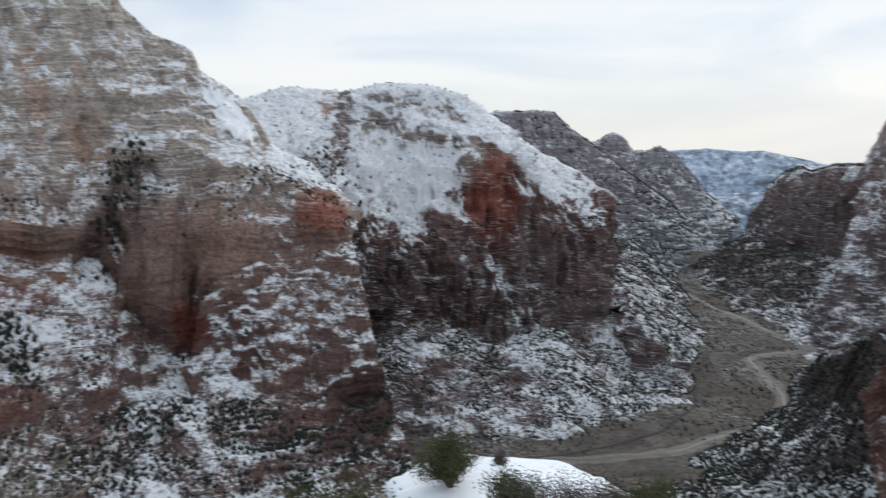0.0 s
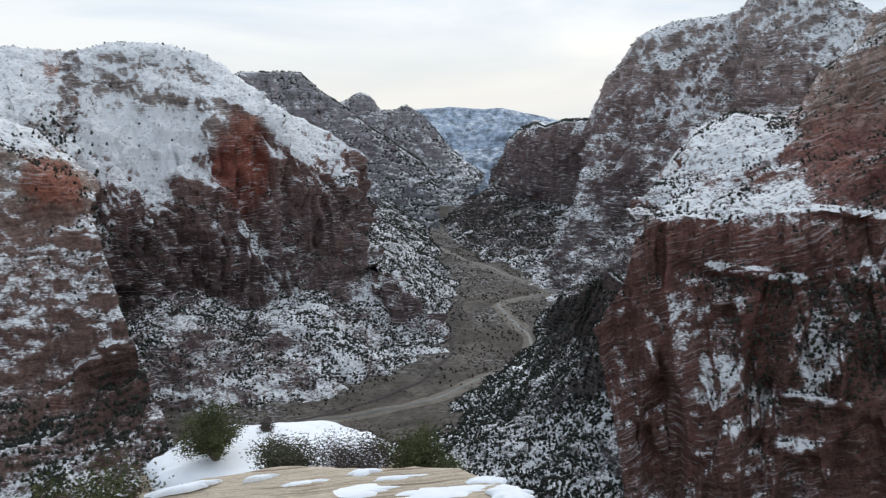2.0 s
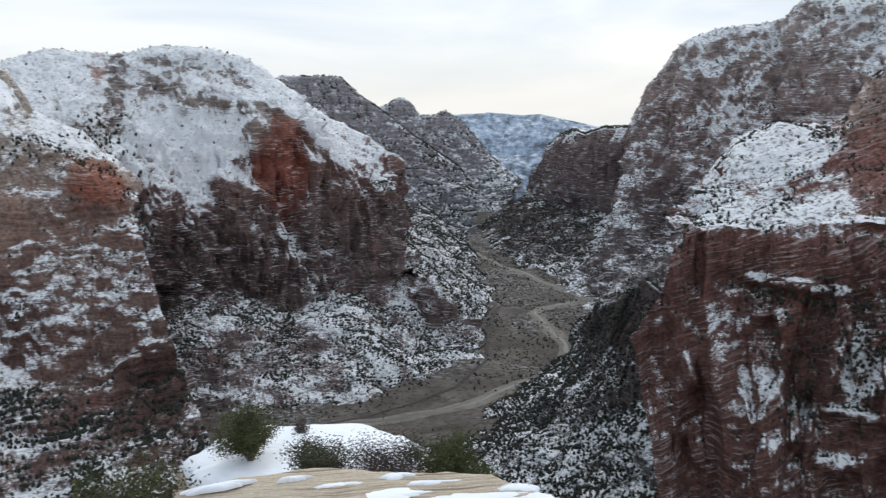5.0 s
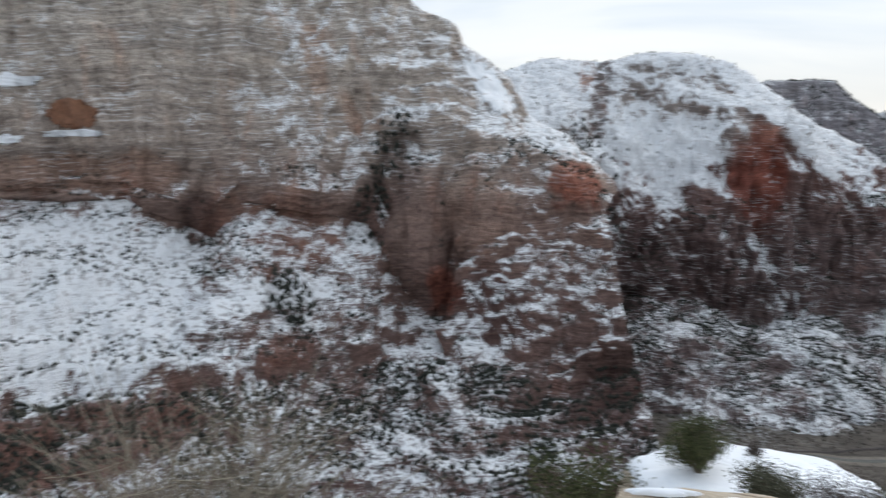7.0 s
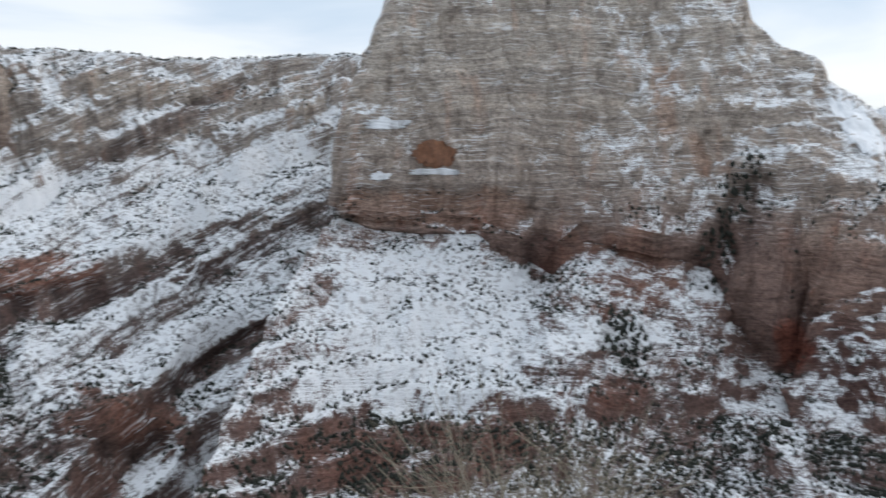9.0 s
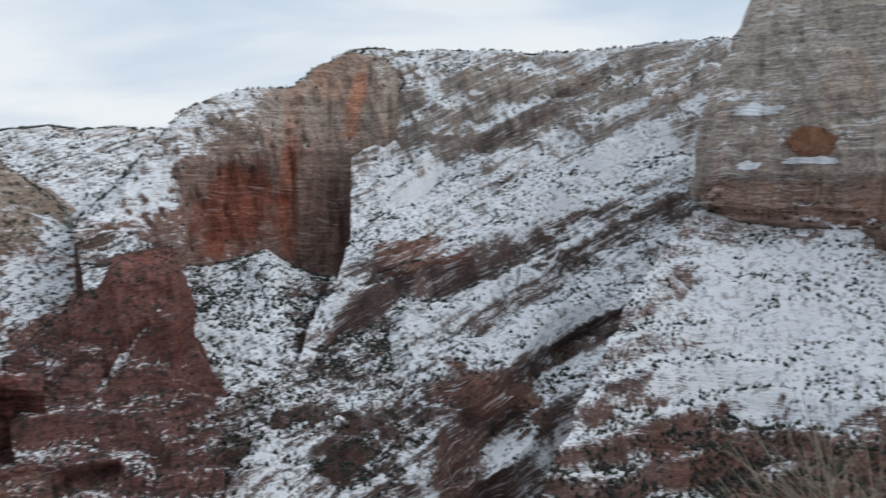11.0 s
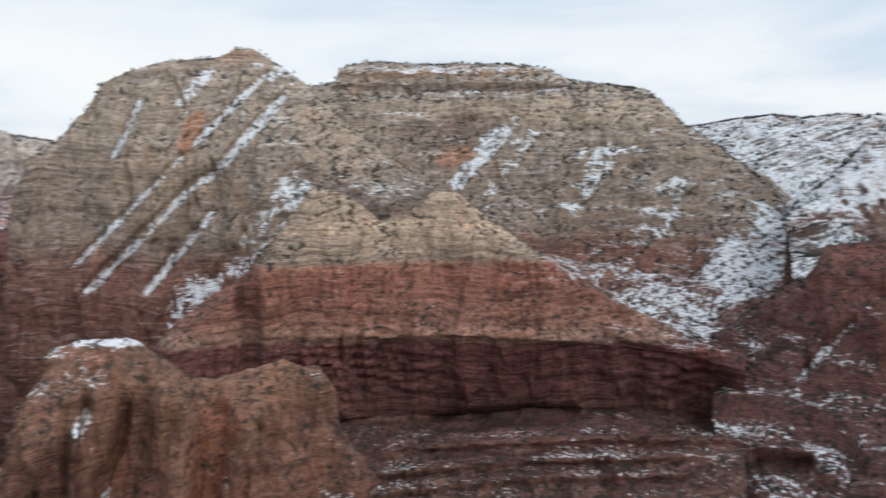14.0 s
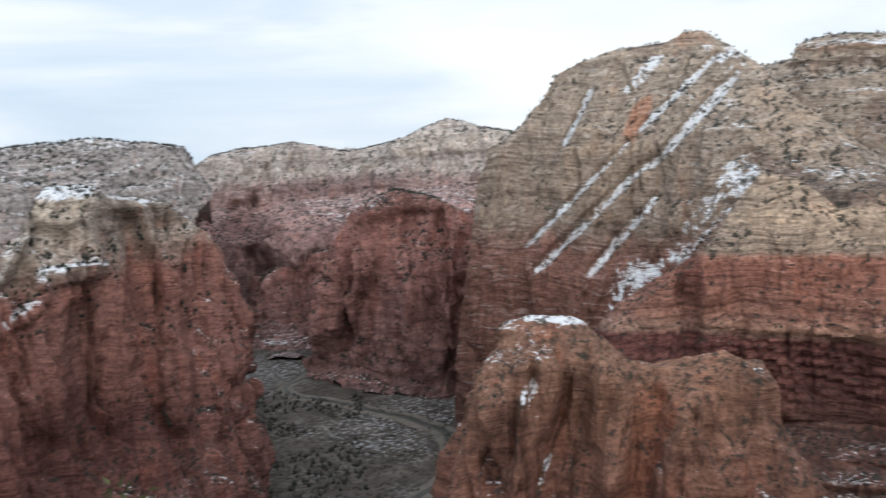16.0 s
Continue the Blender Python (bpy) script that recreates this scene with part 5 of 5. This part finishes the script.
def woods(owner, count, size, label, lo=0.42, patch=80.0, cut=-0.1, rim=0, mat=None, zmax=9e9, slim=1.3):
    """Scatters trees over the parts of a mountain that hold soil, in patches, and rim more along its crest."""
    ob, pts, breaks = RELIEF[owner]
    g = pts[breaks[1] + 6:]
    a, b, c = g[:-1, :-1], g[:-1, 1:], g[1:, :-1]
    nr = np.cross(c - a, b - a)
    area = np.linalg.norm(nr, axis=-1)
    nz = np.abs(nr[..., 2]) / (area + 1e-9)
    mid = ((b + c) / 2).reshape(-1, 3)
    keep = area * np.clip((nz - lo) / 0.2, 0, 1) * (g[1:, 1:, 2] < zmax)
    keep = keep.reshape(-1) * np.clip(0.25 + 1.6 * (fbm(mid / patch * 1.6, 4, 77, 0.7) - cut), 0.06, 1)
    prob = keep / keep.sum()
    pick = rng.choice(len(mid), count, p=prob)
    spots = mid[pick] + rng.normal(0, size * 0.35, (count, 3)) * np.array([1, 1, 0.0])
    if rim:
        row = pts[breaks[2] - 3:breaks[2] + 1].reshape(-1, 3)
        spots = np.r_[spots, row[rng.integers(0, len(row), rim)] + rng.normal(0, 2.5, (rim, 3)) * np.array([1, 1, 0.0])]
    return plant("woods", spots - np.array([0, 0, 0.4]), size, mat or PINE, label, slim)


woods("snow_dome", 17000, 2.6, "dark evergreens dotted over the snowy dome", 0.40, 90, -0.15, 160, zmax=-150)
woods("snow_dome", 500, 3.2, "scattered evergreens high on the snowy dome", 0.40, 70, 0.1)
woods("great_dome", 4500, 2.0, "dark evergreens on ledges of the great dome", 0.45, 60, 0.0, 0, zmax=-20)
woods("great_dome", 7000, 2.3, "dark evergreens on the broken foot of the dome", 0.02, 60, -0.1, 0, zmax=-205)
woods("slickrock_plateau", 9000, 2.4, "evergreens along the snowy slickrock and rim", 0.50, 60, 0.05, 1200)
woods("hanging_valley", 8000, 2.3, "evergreens in the snowy side valley", 0.5, 50, -0.1)
woods("alcove_buttress", 725, 2.8, "evergreens on the streaked buttress", 0.5, 50, 0.1, 350)
woods("gap_plateau", 2610, 4.4, "evergreens on the plateau beyond the gap", 0.5, 150, -0.1, 300)
woods("tall_mesa", 5200, 2.4, "scrubby evergreens on the buff mesa", 0.42, 60, 0.0, 1300)
woods("gullied_peak", 900, 2.2, "scrubby evergreens on the gullied peak", 0.45, 60, 0.0, 300)
woods("red_wall", 2200, 1.4, "scrub on ledges of the red wall", 0.45, 40, 0.0)
woods("red_spur", 580, 2.0, "scrub on the dark red spur", 0.45, 40, 0.0)
woods("pillar_buttress", 350, 1.1, "scrub on the pillared buttress", 0.45, 30, 0.0)
woods("north_mesa", 4200, 3.4, "evergreens on the northern benches", 0.45, 150, -0.1, 400)
woods("north_spur", 2400, 2.9, "evergreens on the red spur", 0.45, 100, -0.1, 200)
woods("canyon_spur", 900, 3.0, "evergreens on the low red nose", 0.45, 100, -0.1, 120)
woods("pale_mesa", 1305, 3.5, "evergreens on the pale mesa", 0.45, 80, -0.1, 200)
woods("red_tower", 2320, 2.7, "evergreens below the red tower", 0.45, 60, -0.1)
woods("red_mesa_end", 10000, 3.9, "evergreens on slopes below the red mesa", 0.40, 120, -0.4)
woods("west_mountain", 12000, 2.9, "evergreens on ledges of the high mountain", 0.40, 80, -0.1, 200)
woods("west_buttress", 4200, 1.9, "evergreens on ledges of the red buttress", 0.42, 50, 0.0)
woods("forest_slope", 26000, 2.6, "dense dark evergreens on the talus slope", 0.2, 90, -0.55)
woods("wooded_talus", 11000, 3.4, "dark evergreens on the talus of the canyon wall", 0.2, 120, -0.5)
woods("flat_topped_mountain", 7250, 4.8, "evergreens below the flat-topped mountain", 0.35, 120, -0.3)
woods("pointed_mountain", 3625, 5.2, "evergreens below the hazy peaks", 0.35, 120, -0.3)


def floor_spots(n, a0, a1, d0, d1, patch, cut):
    """Places on the canyon floor between two bearings and distances, in patches."""
    out = np.zeros((0, 3))
    while len(out) < n:
        k = n * 3
        p = polar(rng.uniform(a0, a1, k), np.sqrt(rng.uniform(d0 ** 2, d1 ** 2, k)), np.zeros(k))
        out = np.r_[out, p[fbm(p / patch, 3, 88) > cut]]
    out = out[:n]
    out[:, 2] = FLOOR + 5 * fbm(out / 160, 4, 60)
    return out


plant("brush", floor_spots(15000, -20, 22, 950, 3300, 90, -0.2), 2.8, BRUSH, "grey leafless brush on the canyon floor", 0.8)
plant("brush", floor_spots(2600, 138, 166, 800, 2100, 90, -0.1), 4.5, BRUSH, "grey leafless brush by the river bend", 0.8)
plant("woods", floor_spots(7000, -20, 12, 1250, 3300, 70, 0.1), 2.8, PINE, "junipers scattered on the canyon floor")
plant("woods", floor_spots(1500, 150, 170, 700, 1600, 90, -0.1), 4.5, PINE, "dark junipers beside the river bend")


def gully_trees(owner, line, wide, count, size, label):
    """Trees crowded into a gully down a face."""
    p = np.array(line)
    u = rng.uniform(0, len(p) - 1, count)
    c = np.stack([np.interp(u, np.arange(len(p)), p[:, k]) for k in range(2)], 1) + rng.normal(0, wide, (count, 2)) * np.array([1, 0.4])
    q, near = drape(owner, c[None])
    spots = polar(q[0, :, 0], near[0] - 2, near[0] * np.tan(np.radians(q[0, :, 1])))
    plant("woods", spots, size, PINE, label)


gully_trees("great_dome", [(27.3, 0.4), (28.2, -3.0), (29.6, -6.5), (28.6, -9.5)], 0.55, 170, 3.6, "dark evergreens crowding a gully of the dome")
gully_trees("great_dome", [(35.0, -10.0), (34.6, -13.0), (33.0, -17.0)], 0.8, 170, 3.4, "dark evergreens in a gully below the dome")
gully_trees("snow_dome", [(15.6, -0.5), (14.6, -4.0), (13.0, -8.0)], 0.7, 260, 4.5, "dark evergreens in a chute of the snowy mountain")
for i, (line, wd) in enumerate((([(-26.5, -11.6), (-31.0, -12.2), (-37.5, -11.0)], 1.2), ([(-33.5, -12.0), (-33.0, -16.0), (-32.0, -20.0)], 1.3), ([(-29.5, -13.0), (-28.5, -18.0), (-28.0, -23.0)], 1.2), ([(-36.0, -13.0), (-35.5, -19.0)], 1.2))):
    gully_trees("west_buttress", line, wd, 330, 2.4, "dark evergreens on broken ledges of the buttress")

# ---- the summit: ledge of rock under the camera, snow knoll, shrubs ----
def summit_rock(name, tan=True):
    m, n, bs = surface(name)
    pos = n.add("ShaderNodeNewGeometry").outputs["Position"]
    xyz = n.add("ShaderNodeSeparateXYZ", i0=pos)
    mid = n.noise(pos, 0.8, 4.0, 0.6)
    lay_ = n.add("ShaderNodeCombineXYZ", i0=n.math("MULTIPLY", xyz.outputs[0], 0.35), i1=n.math("MULTIPLY", xyz.outputs[1], 0.9),
                 i2=n.math("MULTIPLY_ADD", xyz.outputs[2], 22.0, n.math("MULTIPLY_ADD", xyz.outputs[1], 8.5, n.math("MULTIPLY", mid, 2.2))))
    beds = n.noise(lay_.outputs[0], 1.6, 5.0, 0.65)
    fine = n.noise(pos, 22.0, 4.0, 0.7)
    col = n.ramp(beds, (0.36, (0.20, 0.145, 0.10)), (0.43, (0.40, 0.32, 0.235)), (0.54, (0.56, 0.475, 0.37)), (0.66, (0.45, 0.36, 0.26)))
    col = n.mix(n.span(mid, 0.55, 0.75), col, (0.30, 0.235, 0.17))
    col = n.mix(0.5, col, n.mix(1.0, col, n.ramp(fine, (0.3, (0.6, 0.6, 0.6)), (0.7, (1.3, 1.3, 1.3))), "MULTIPLY"))
    n.put(bs, "Base_Color", col)
    bs.inputs["Roughness"].default_value = 0.9
    h = n.math("ADD", n.math("MULTIPLY", beds, 0.06), n.math("MULTIPLY", fine, 0.008))
    n.put(bs, "Normal", n.add("ShaderNodeBump", Strength=0.8, Distance=1.0, Height=h).outputs[0])
    return m


LEDGE = summit_rock("pale_ledge_sandstone")
FRESH = plain("fresh_snow", (0.80, 0.83, 0.88), (0.90, 0.92, 0.95), 1.2, 0.6, 0.4, 6.0)

# the summit fin: a broken crown of rock that falls away on all sides
fin = thing("summit_ledge", "pale tan layered sandstone ledge at the summit edge", "rock")
az = np.linspace(-180, 180, 361)[:-1]


def reach(a):
    """How far the summit's edge lies from its middle, by bearing."""
    toward = np.interp(a, [-40, -19, -15.2, -12, -7, -1, 4, 8, 12, 16, 30, 40, 50, 70], [3.0, 6.2, 8.0, 8.6, 8.9, 9.1, 9.2, 9.3, 9.0, 7.0, 4.6, 5.2, 5.0, 3.0])
    return toward + 0.12 * fbm(np.c_[a * 0.35, a * 0, a * 0], 4, 44)


edge = reach(az)
edge_z = np.interp(az, [-40, -15, -12, -7, -1, 4, 8, 12, 40, 60], [-2.6, -3.85, -3.95, -3.98, -3.97, -3.95, -3.96, -3.92, -3.5, -2.6])
rows = []
for f in np.r_[0.0002, np.linspace(0.15, 0.8, 10), np.linspace(0.83, 1.0, 14)]:
    z = -1.75 + (edge_z + 1.75) * np.minimum(1.0, (f / 0.86) ** 1.25)
    rows.append(polar(az, edge * f, z))
for h, grow in ((0.06, 0.03), (0.16, 0.02), (0.22, -0.12), (0.4, -0.10), (0.46, 0.0), (0.8, 0.05), (1.4, 0.1), (3, 0.5), (6, 0.9), (12, 2.0), (25, 6), (60, 17), (150, 45), (300, 90), (450, 150)):
    rows.append(polar(az, edge + grow, edge_z - h))
fp = np.array(rows)
fl = fp.reshape(-1, 3)
amp = np.clip(np.linalg.norm(fl, axis=1) * 0.012, 0.02, 12)
fp = fp + (amp * fbm(fl / np.clip(np.linalg.norm(fl, axis=1)[:, None] * 0.14, 0.5, 40), 4, 45)).reshape(fp.shape[0], -1)[..., None] * np.array([0.6, 0.6, 0.6])
part("rock", grid_mesh("rock", fp, LEDGE, wrap=True), fin)


def mound(name, mid, half, height, mat, parent, turn=0.0, seed=0, n=40, label="", rough=0.12):
    """A rounded lump of snow or rock with a sunk rim: centre, half sizes and height in metres."""
    r = np.linspace(0, 1, n // 2)
    t = np.linspace(0, 2 * np.pi, n * 2, endpoint=False)
    rr, tt = np.meshgrid(r, t, indexing="ij")
    wob = 1 + 0.5 * fbm(np.stack([np.cos(tt) * 1.6, np.sin(tt) * 1.6, 0 * tt + seed * 5.3], -1).reshape(-1, 3), 4, 12 + seed).reshape(rr.shape)
    x, y = half[0] * rr * np.cos(tt) * wob, half[1] * rr * np.sin(tt) * wob
    z = height * (1 - rr ** 4) - height * 0.6 * (rr > 0.98)
    c, s_ = math.cos(turn), math.sin(turn)
    p = np.stack([mid[0] + x * c - y * s_, mid[1] + x * s_ + y * c, mid[2] + z], -1)
    p[..., 2] += rough * height * fbm(p.reshape(-1, 3) / max(half) * 2.5, 4, 13 + seed).reshape(rr.shape) * (rr < 0.97)
    return part(name, grid_mesh(name, p[::-1], mat, wrap=True), parent, label)


def on_ledge(a, d):
    return polar(np.array(a), np.array(d), np.array(np.interp(a, [-15, -12, -7, -1, 4, 8, 12], [-3.85, -3.95, -3.98, -3.97, -3.95, -3.96, -3.92])))


for i, (a, d, w_, l_) in enumerate(((-1.8, 8.45, 0.62, 0.14), (-8.6, 8.35, 0.62, 0.16), (-13.0, 8.2, 0.26, 0.22), (-2.6, 8.95, 0.20, 0.07), (4.6, 9.0, 0.16, 0.05), (9.5, 9.0, 0.35, 0.07), (1.5, 8.75, 0.24, 0.05), (-5.2, 8.75, 0.3, 0.06), (-10.9, 8.6, 0.2, 0.1), (-4.6, 8.15, 0.5, 0.1))):
    mound("snow_patch", on_ledge(a, d), (w_, l_), 0.035, FRESH, fin, radians(a) + 0.12, 60 + i, 36)

knoll = thing("snow_knoll", "rounded knoll of rock under smooth deep snow", "rock")
kc = polar(np.array(4.2), np.array(26.6), np.array(-11.15))


def knoll_mesh(name, mid, half, prof, mat, seed, amp, label=""):
    """A flat-topped outcrop: prof gives (share of radius, height) from the middle outward."""
    t = np.linspace(0, 2 * np.pi, 160, endpoint=False)
    wob = 1 + 0.16 * fbm(np.c_[np.cos(t) * 1.7, np.sin(t) * 1.7, 0 * t + seed], 4, 21)
    rows = []
    for r, h in prof:
        rows.append(np.stack([mid[0] + half[0] * r * np.cos(t) * wob, mid[1] + half[1] * r * np.sin(t) * wob, 0 * t + mid[2] + h], -1))
    p = np.array(rows)
    p += (amp * fbm(p.reshape(-1, 3) / 1.1, 4, 31 + int(seed)).reshape(p.shape[0], -1))[..., None] * np.array([0.5, 0.5, 0.7])
    return part(name, grid_mesh(name, p, mat, wrap=True), knoll, label)


knoll_mesh("rock", kc, (4.0, 2.7), [(0.05, 0.1), (0.5, 0.1), (0.9, 0.0), (0.98, -0.2), (0.93, -0.35), (1.0, -0.5), (0.96, -0.75), (1.04, -0.9), (1.0, -1.5), (1.1, -2.4), (1.2, -5), (1.6, -14), (2.5, -40)], LEDGE, 2.0, 0.18)
knoll_mesh("snow_cover", kc, (3.95, 2.7), [(0.04, 0.55), (0.3, 0.55), (0.55, 0.52), (0.75, 0.46), (0.88, 0.34), (0.96, 0.08), (0.94, -0.14)], FRESH, 2.0, 0.10, "smooth deep snow")


# ---- summit trees and shrubs ----
BARK = plain("grey_bark", (0.10, 0.075, 0.058), (0.21, 0.17, 0.14), 9.0)
JUNIPER = leafy("juniper_leaf", (0.035, 0.045, 0.020), (0.115, 0.120, 0.055))
GREYLEAF = leafy("grey_green_leaf", (0.045, 0.045, 0.030), (0.125, 0.125, 0.085))
DRYLEAF = leafy("dry_brown_leaf", (0.045, 0.036, 0.032), (0.115, 0.095, 0.085))
TWIG = leafy("bare_twig", (0.15, 0.125, 0.10), (0.32, 0.285, 0.225))


def limbs(root, height, spread, count, rnd, thick, droop=0.1, forks=3):
    """Stems as lists of (point, radius), forking outward from the root."""
    out, tips = [], []
    for k in range(count):
        a = rnd.uniform(0, 2 * math.pi)
        reach_ = rnd.uniform(0.4, 1.0) * spread
        top = Vector((math.cos(a) * reach_, math.sin(a) * reach_, height * rnd.uniform(0.5, 1.0)))
        line = []
        for i in range(6):
            f = i / 5
            p = Vector((top.x * f ** 1.3, top.y * f ** 1.3, top.z * f - droop * height * f * f)) + Vector((rnd.gauss(0, 1), rnd.gauss(0, 1), rnd.gauss(0, 1))) * 0.03 * height * f
            line.append((p, thick * (1 - 0.8 * f)))
        out.append(line)
        for j in range(forks):
            s0, r0 = line[rnd.randint(2, 4)]
            dirv = Vector((rnd.gauss(0, 1), rnd.gauss(0, 1), rnd.uniform(0.1, 1.2))).normalized() * height * rnd.uniform(0.18, 0.42)
            sub = [(s0 + dirv * f + Vector((0, 0, 0.05 * height * f * f)), r0 * (1 - 0.8 * f) * 0.7) for f in (0, 0.33, 0.66, 1)]
            out.append(sub)
            tips += [q for q, _ in sub[1:]]
        tips += [q for q, _ in line[3:]]
    return out, tips


def tubes(name, lines, mat, root, sides=5):
    v, f = [], []
    for line in lines:
        base = len(v)
        for i, (p, r) in enumerate(line):
            d = (line[min(i + 1, len(line) - 1)][0] - line[max(i - 1, 0)][0]).normalized()
            u = d.orthogonal().normalized()
            w_ = d.cross(u)
            for k in range(sides):
                t = 2 * math.pi * k / sides
                v.append(root + p + (u * math.cos(t) + w_ * math.sin(t)) * max(r, 0.002))
        for i in range(len(line) - 1):
            for k in range(sides):
                a, b = base + i * sides + k, base + i * sides + (k + 1) % sides
                f.append((a, b, b + sides, a + sides))
    me = bpy.data.meshes.new(name)
    me.from_pydata(v, [], f)
    me.materials.append(mat)
    return new(name, me)


def foliage(name, tips, mat, root, count, size, puff, rnd, flat=0.8):
    """A crown of many small leaf sprays round the ends of the limbs."""
    v, f = [], []
    for _ in range(count):
        c = rnd.choice(tips) + Vector((rnd.gauss(0, puff), rnd.gauss(0, puff), rnd.gauss(0, puff * flat)))
        if c.z < 0.02:
            continue
        a = Vector((rnd.gauss(0, 1), rnd.gauss(0, 1), rnd.gauss(0, 1))).normalized()
        b = a.orthogonal().normalized()
        s_ = size * rnd.uniform(0.5, 1.5)
        k = len(v)
        v += [root + c - a * s_ * 0.5, root + c + b * s_ * 0.45, root + c + a * s_, root + c - b * s_ * 0.45]
        f.append((k, k + 1, k + 2, k + 3))
    me = bpy.data.meshes.new(name)
    me.from_pydata(v, [], f)
    me.materials.append(mat)
    return new(name, me)


def bush(name, label, category, a, d, z, height, spread, seed, leaf=None, count=6000, size=0.05, puff=0.14, stems=9, thick=0.03, forks=4, group=""):
    rnd = random.Random(seed)
    root = Vector(polar(np.array(a), np.array(d), np.array(z)))
    ob = thing(name, label, category, group)
    ob.location = root
    lines, tips = limbs(root, height, spread, stems, rnd, thick, 0.05, forks)
    if leaf:
        part("trunk" if category == "tree" else "branch", tubes("trunk", lines, BARK, Vector((0, 0, 0))), ob)
    else:
        for k in range(0, len(lines), 110):
            part("branch", tubes("branch", lines[k:k + 110], TWIG, Vector((0, 0, 0))), ob)
    if leaf:
        part("crown", foliage("crown", tips, leaf, Vector((0, 0, 0)), count, size, puff, rnd), ob)
    return ob


saddle = thing("saddle_rock", "low sandstone saddle between ledge and knoll", "rock")
knoll, kept = saddle, knoll
knoll_mesh("rock", polar(np.array(-1.5), np.array(20.3), np.array(-9.95)), (3.6, 1.9), [(0.05, 0.1), (0.5, 0.1), (0.9, 0.0), (1.0, -0.4), (1.0, -1.2), (1.15, -3), (1.5, -12), (2.5, -40)], LEDGE, 3.0, 0.12)
knoll_mesh("snow_cover", polar(np.array(1.8), np.array(20.6), np.array(-9.55)), (0.62, 0.35), [(0.05, 0.34), (0.5, 0.30), (0.85, 0.16), (1.0, -0.3)], FRESH, 4.0, 0.04)
outcrop = thing("rock_outcrop", "small sandstone outcrop below the summit ledge", "rock")
knoll = outcrop
knoll_mesh("rock", polar(np.array(14.6), np.array(16.5), np.array(-9.3)), (1.6, 1.4), [(0.05, 0.1), (0.6, 0.05), (1.0, -0.3), (1.05, -1.2), (1.3, -4), (2.2, -14), (4.0, -40)], LEDGE, 5.0, 0.12)
knoll = kept
bush("juniper", "small green juniper standing in snow on the knoll", "tree", 7.3, 25.9, -10.72, 1.65, 1.15, 3, JUNIPER, 14000, 0.036, 0.12, 16, 0.05)
bush("conifer", "small dark green conifer at the knoll's edge", "tree", -5.8, 21.4, -9.85, 1.5, 0.85, 4, JUNIPER, 11000, 0.038, 0.15, 11, 0.04)
bush("conifer", "low dark green conifer below the summit rim", "tree", -8.4, 20.6, -9.95, 0.9, 0.5, 14, JUNIPER, 7000, 0.036, 0.13, 8, 0.03)
bush("shrub", "grey-green leafy shrub dusted with snow", "shrub", 2.6, 21.0, -9.75, 1.55, 0.85, 5, GREYLEAF, 9500, 0.034, 0.13, 16, 0.02)
bush("shrub", "sparse grey-brown shrub beside the ledge", "shrub", -1.9, 20.6, -9.8, 1.6, 1.15, 6, DRYLEAF, 9500, 0.03, 0.15, 22, 0.014)
bush("shrub", "small bare shrub poking through snow", "shrub", 3.8, 27.9, -10.75, 0.5, 0.35, 7, DRYLEAF, 1200, 0.03, 0.07, 10, 0.01)
bush("juniper", "olive green juniper below the ledge", "tree", 14.7, 16.5, -9.25, 2.75, 0.85, 8, JUNIPER, 11000, 0.042, 0.2, 14, 0.05)
bush("bare_bush", "bare grey-tan winter bush at the rim", "shrub", 41.3, 4.9, -3.5, 2.0, 0.85, 9, None, stems=110, thick=0.006, forks=10)
bush("conifer", "yellow-green conifer tip at the summit rim", "tree", 169.0, 3.0, -2.6, 1.55, 0.18, 10, JUNIPER, 4500, 0.02, 0.05, 7, 0.02)
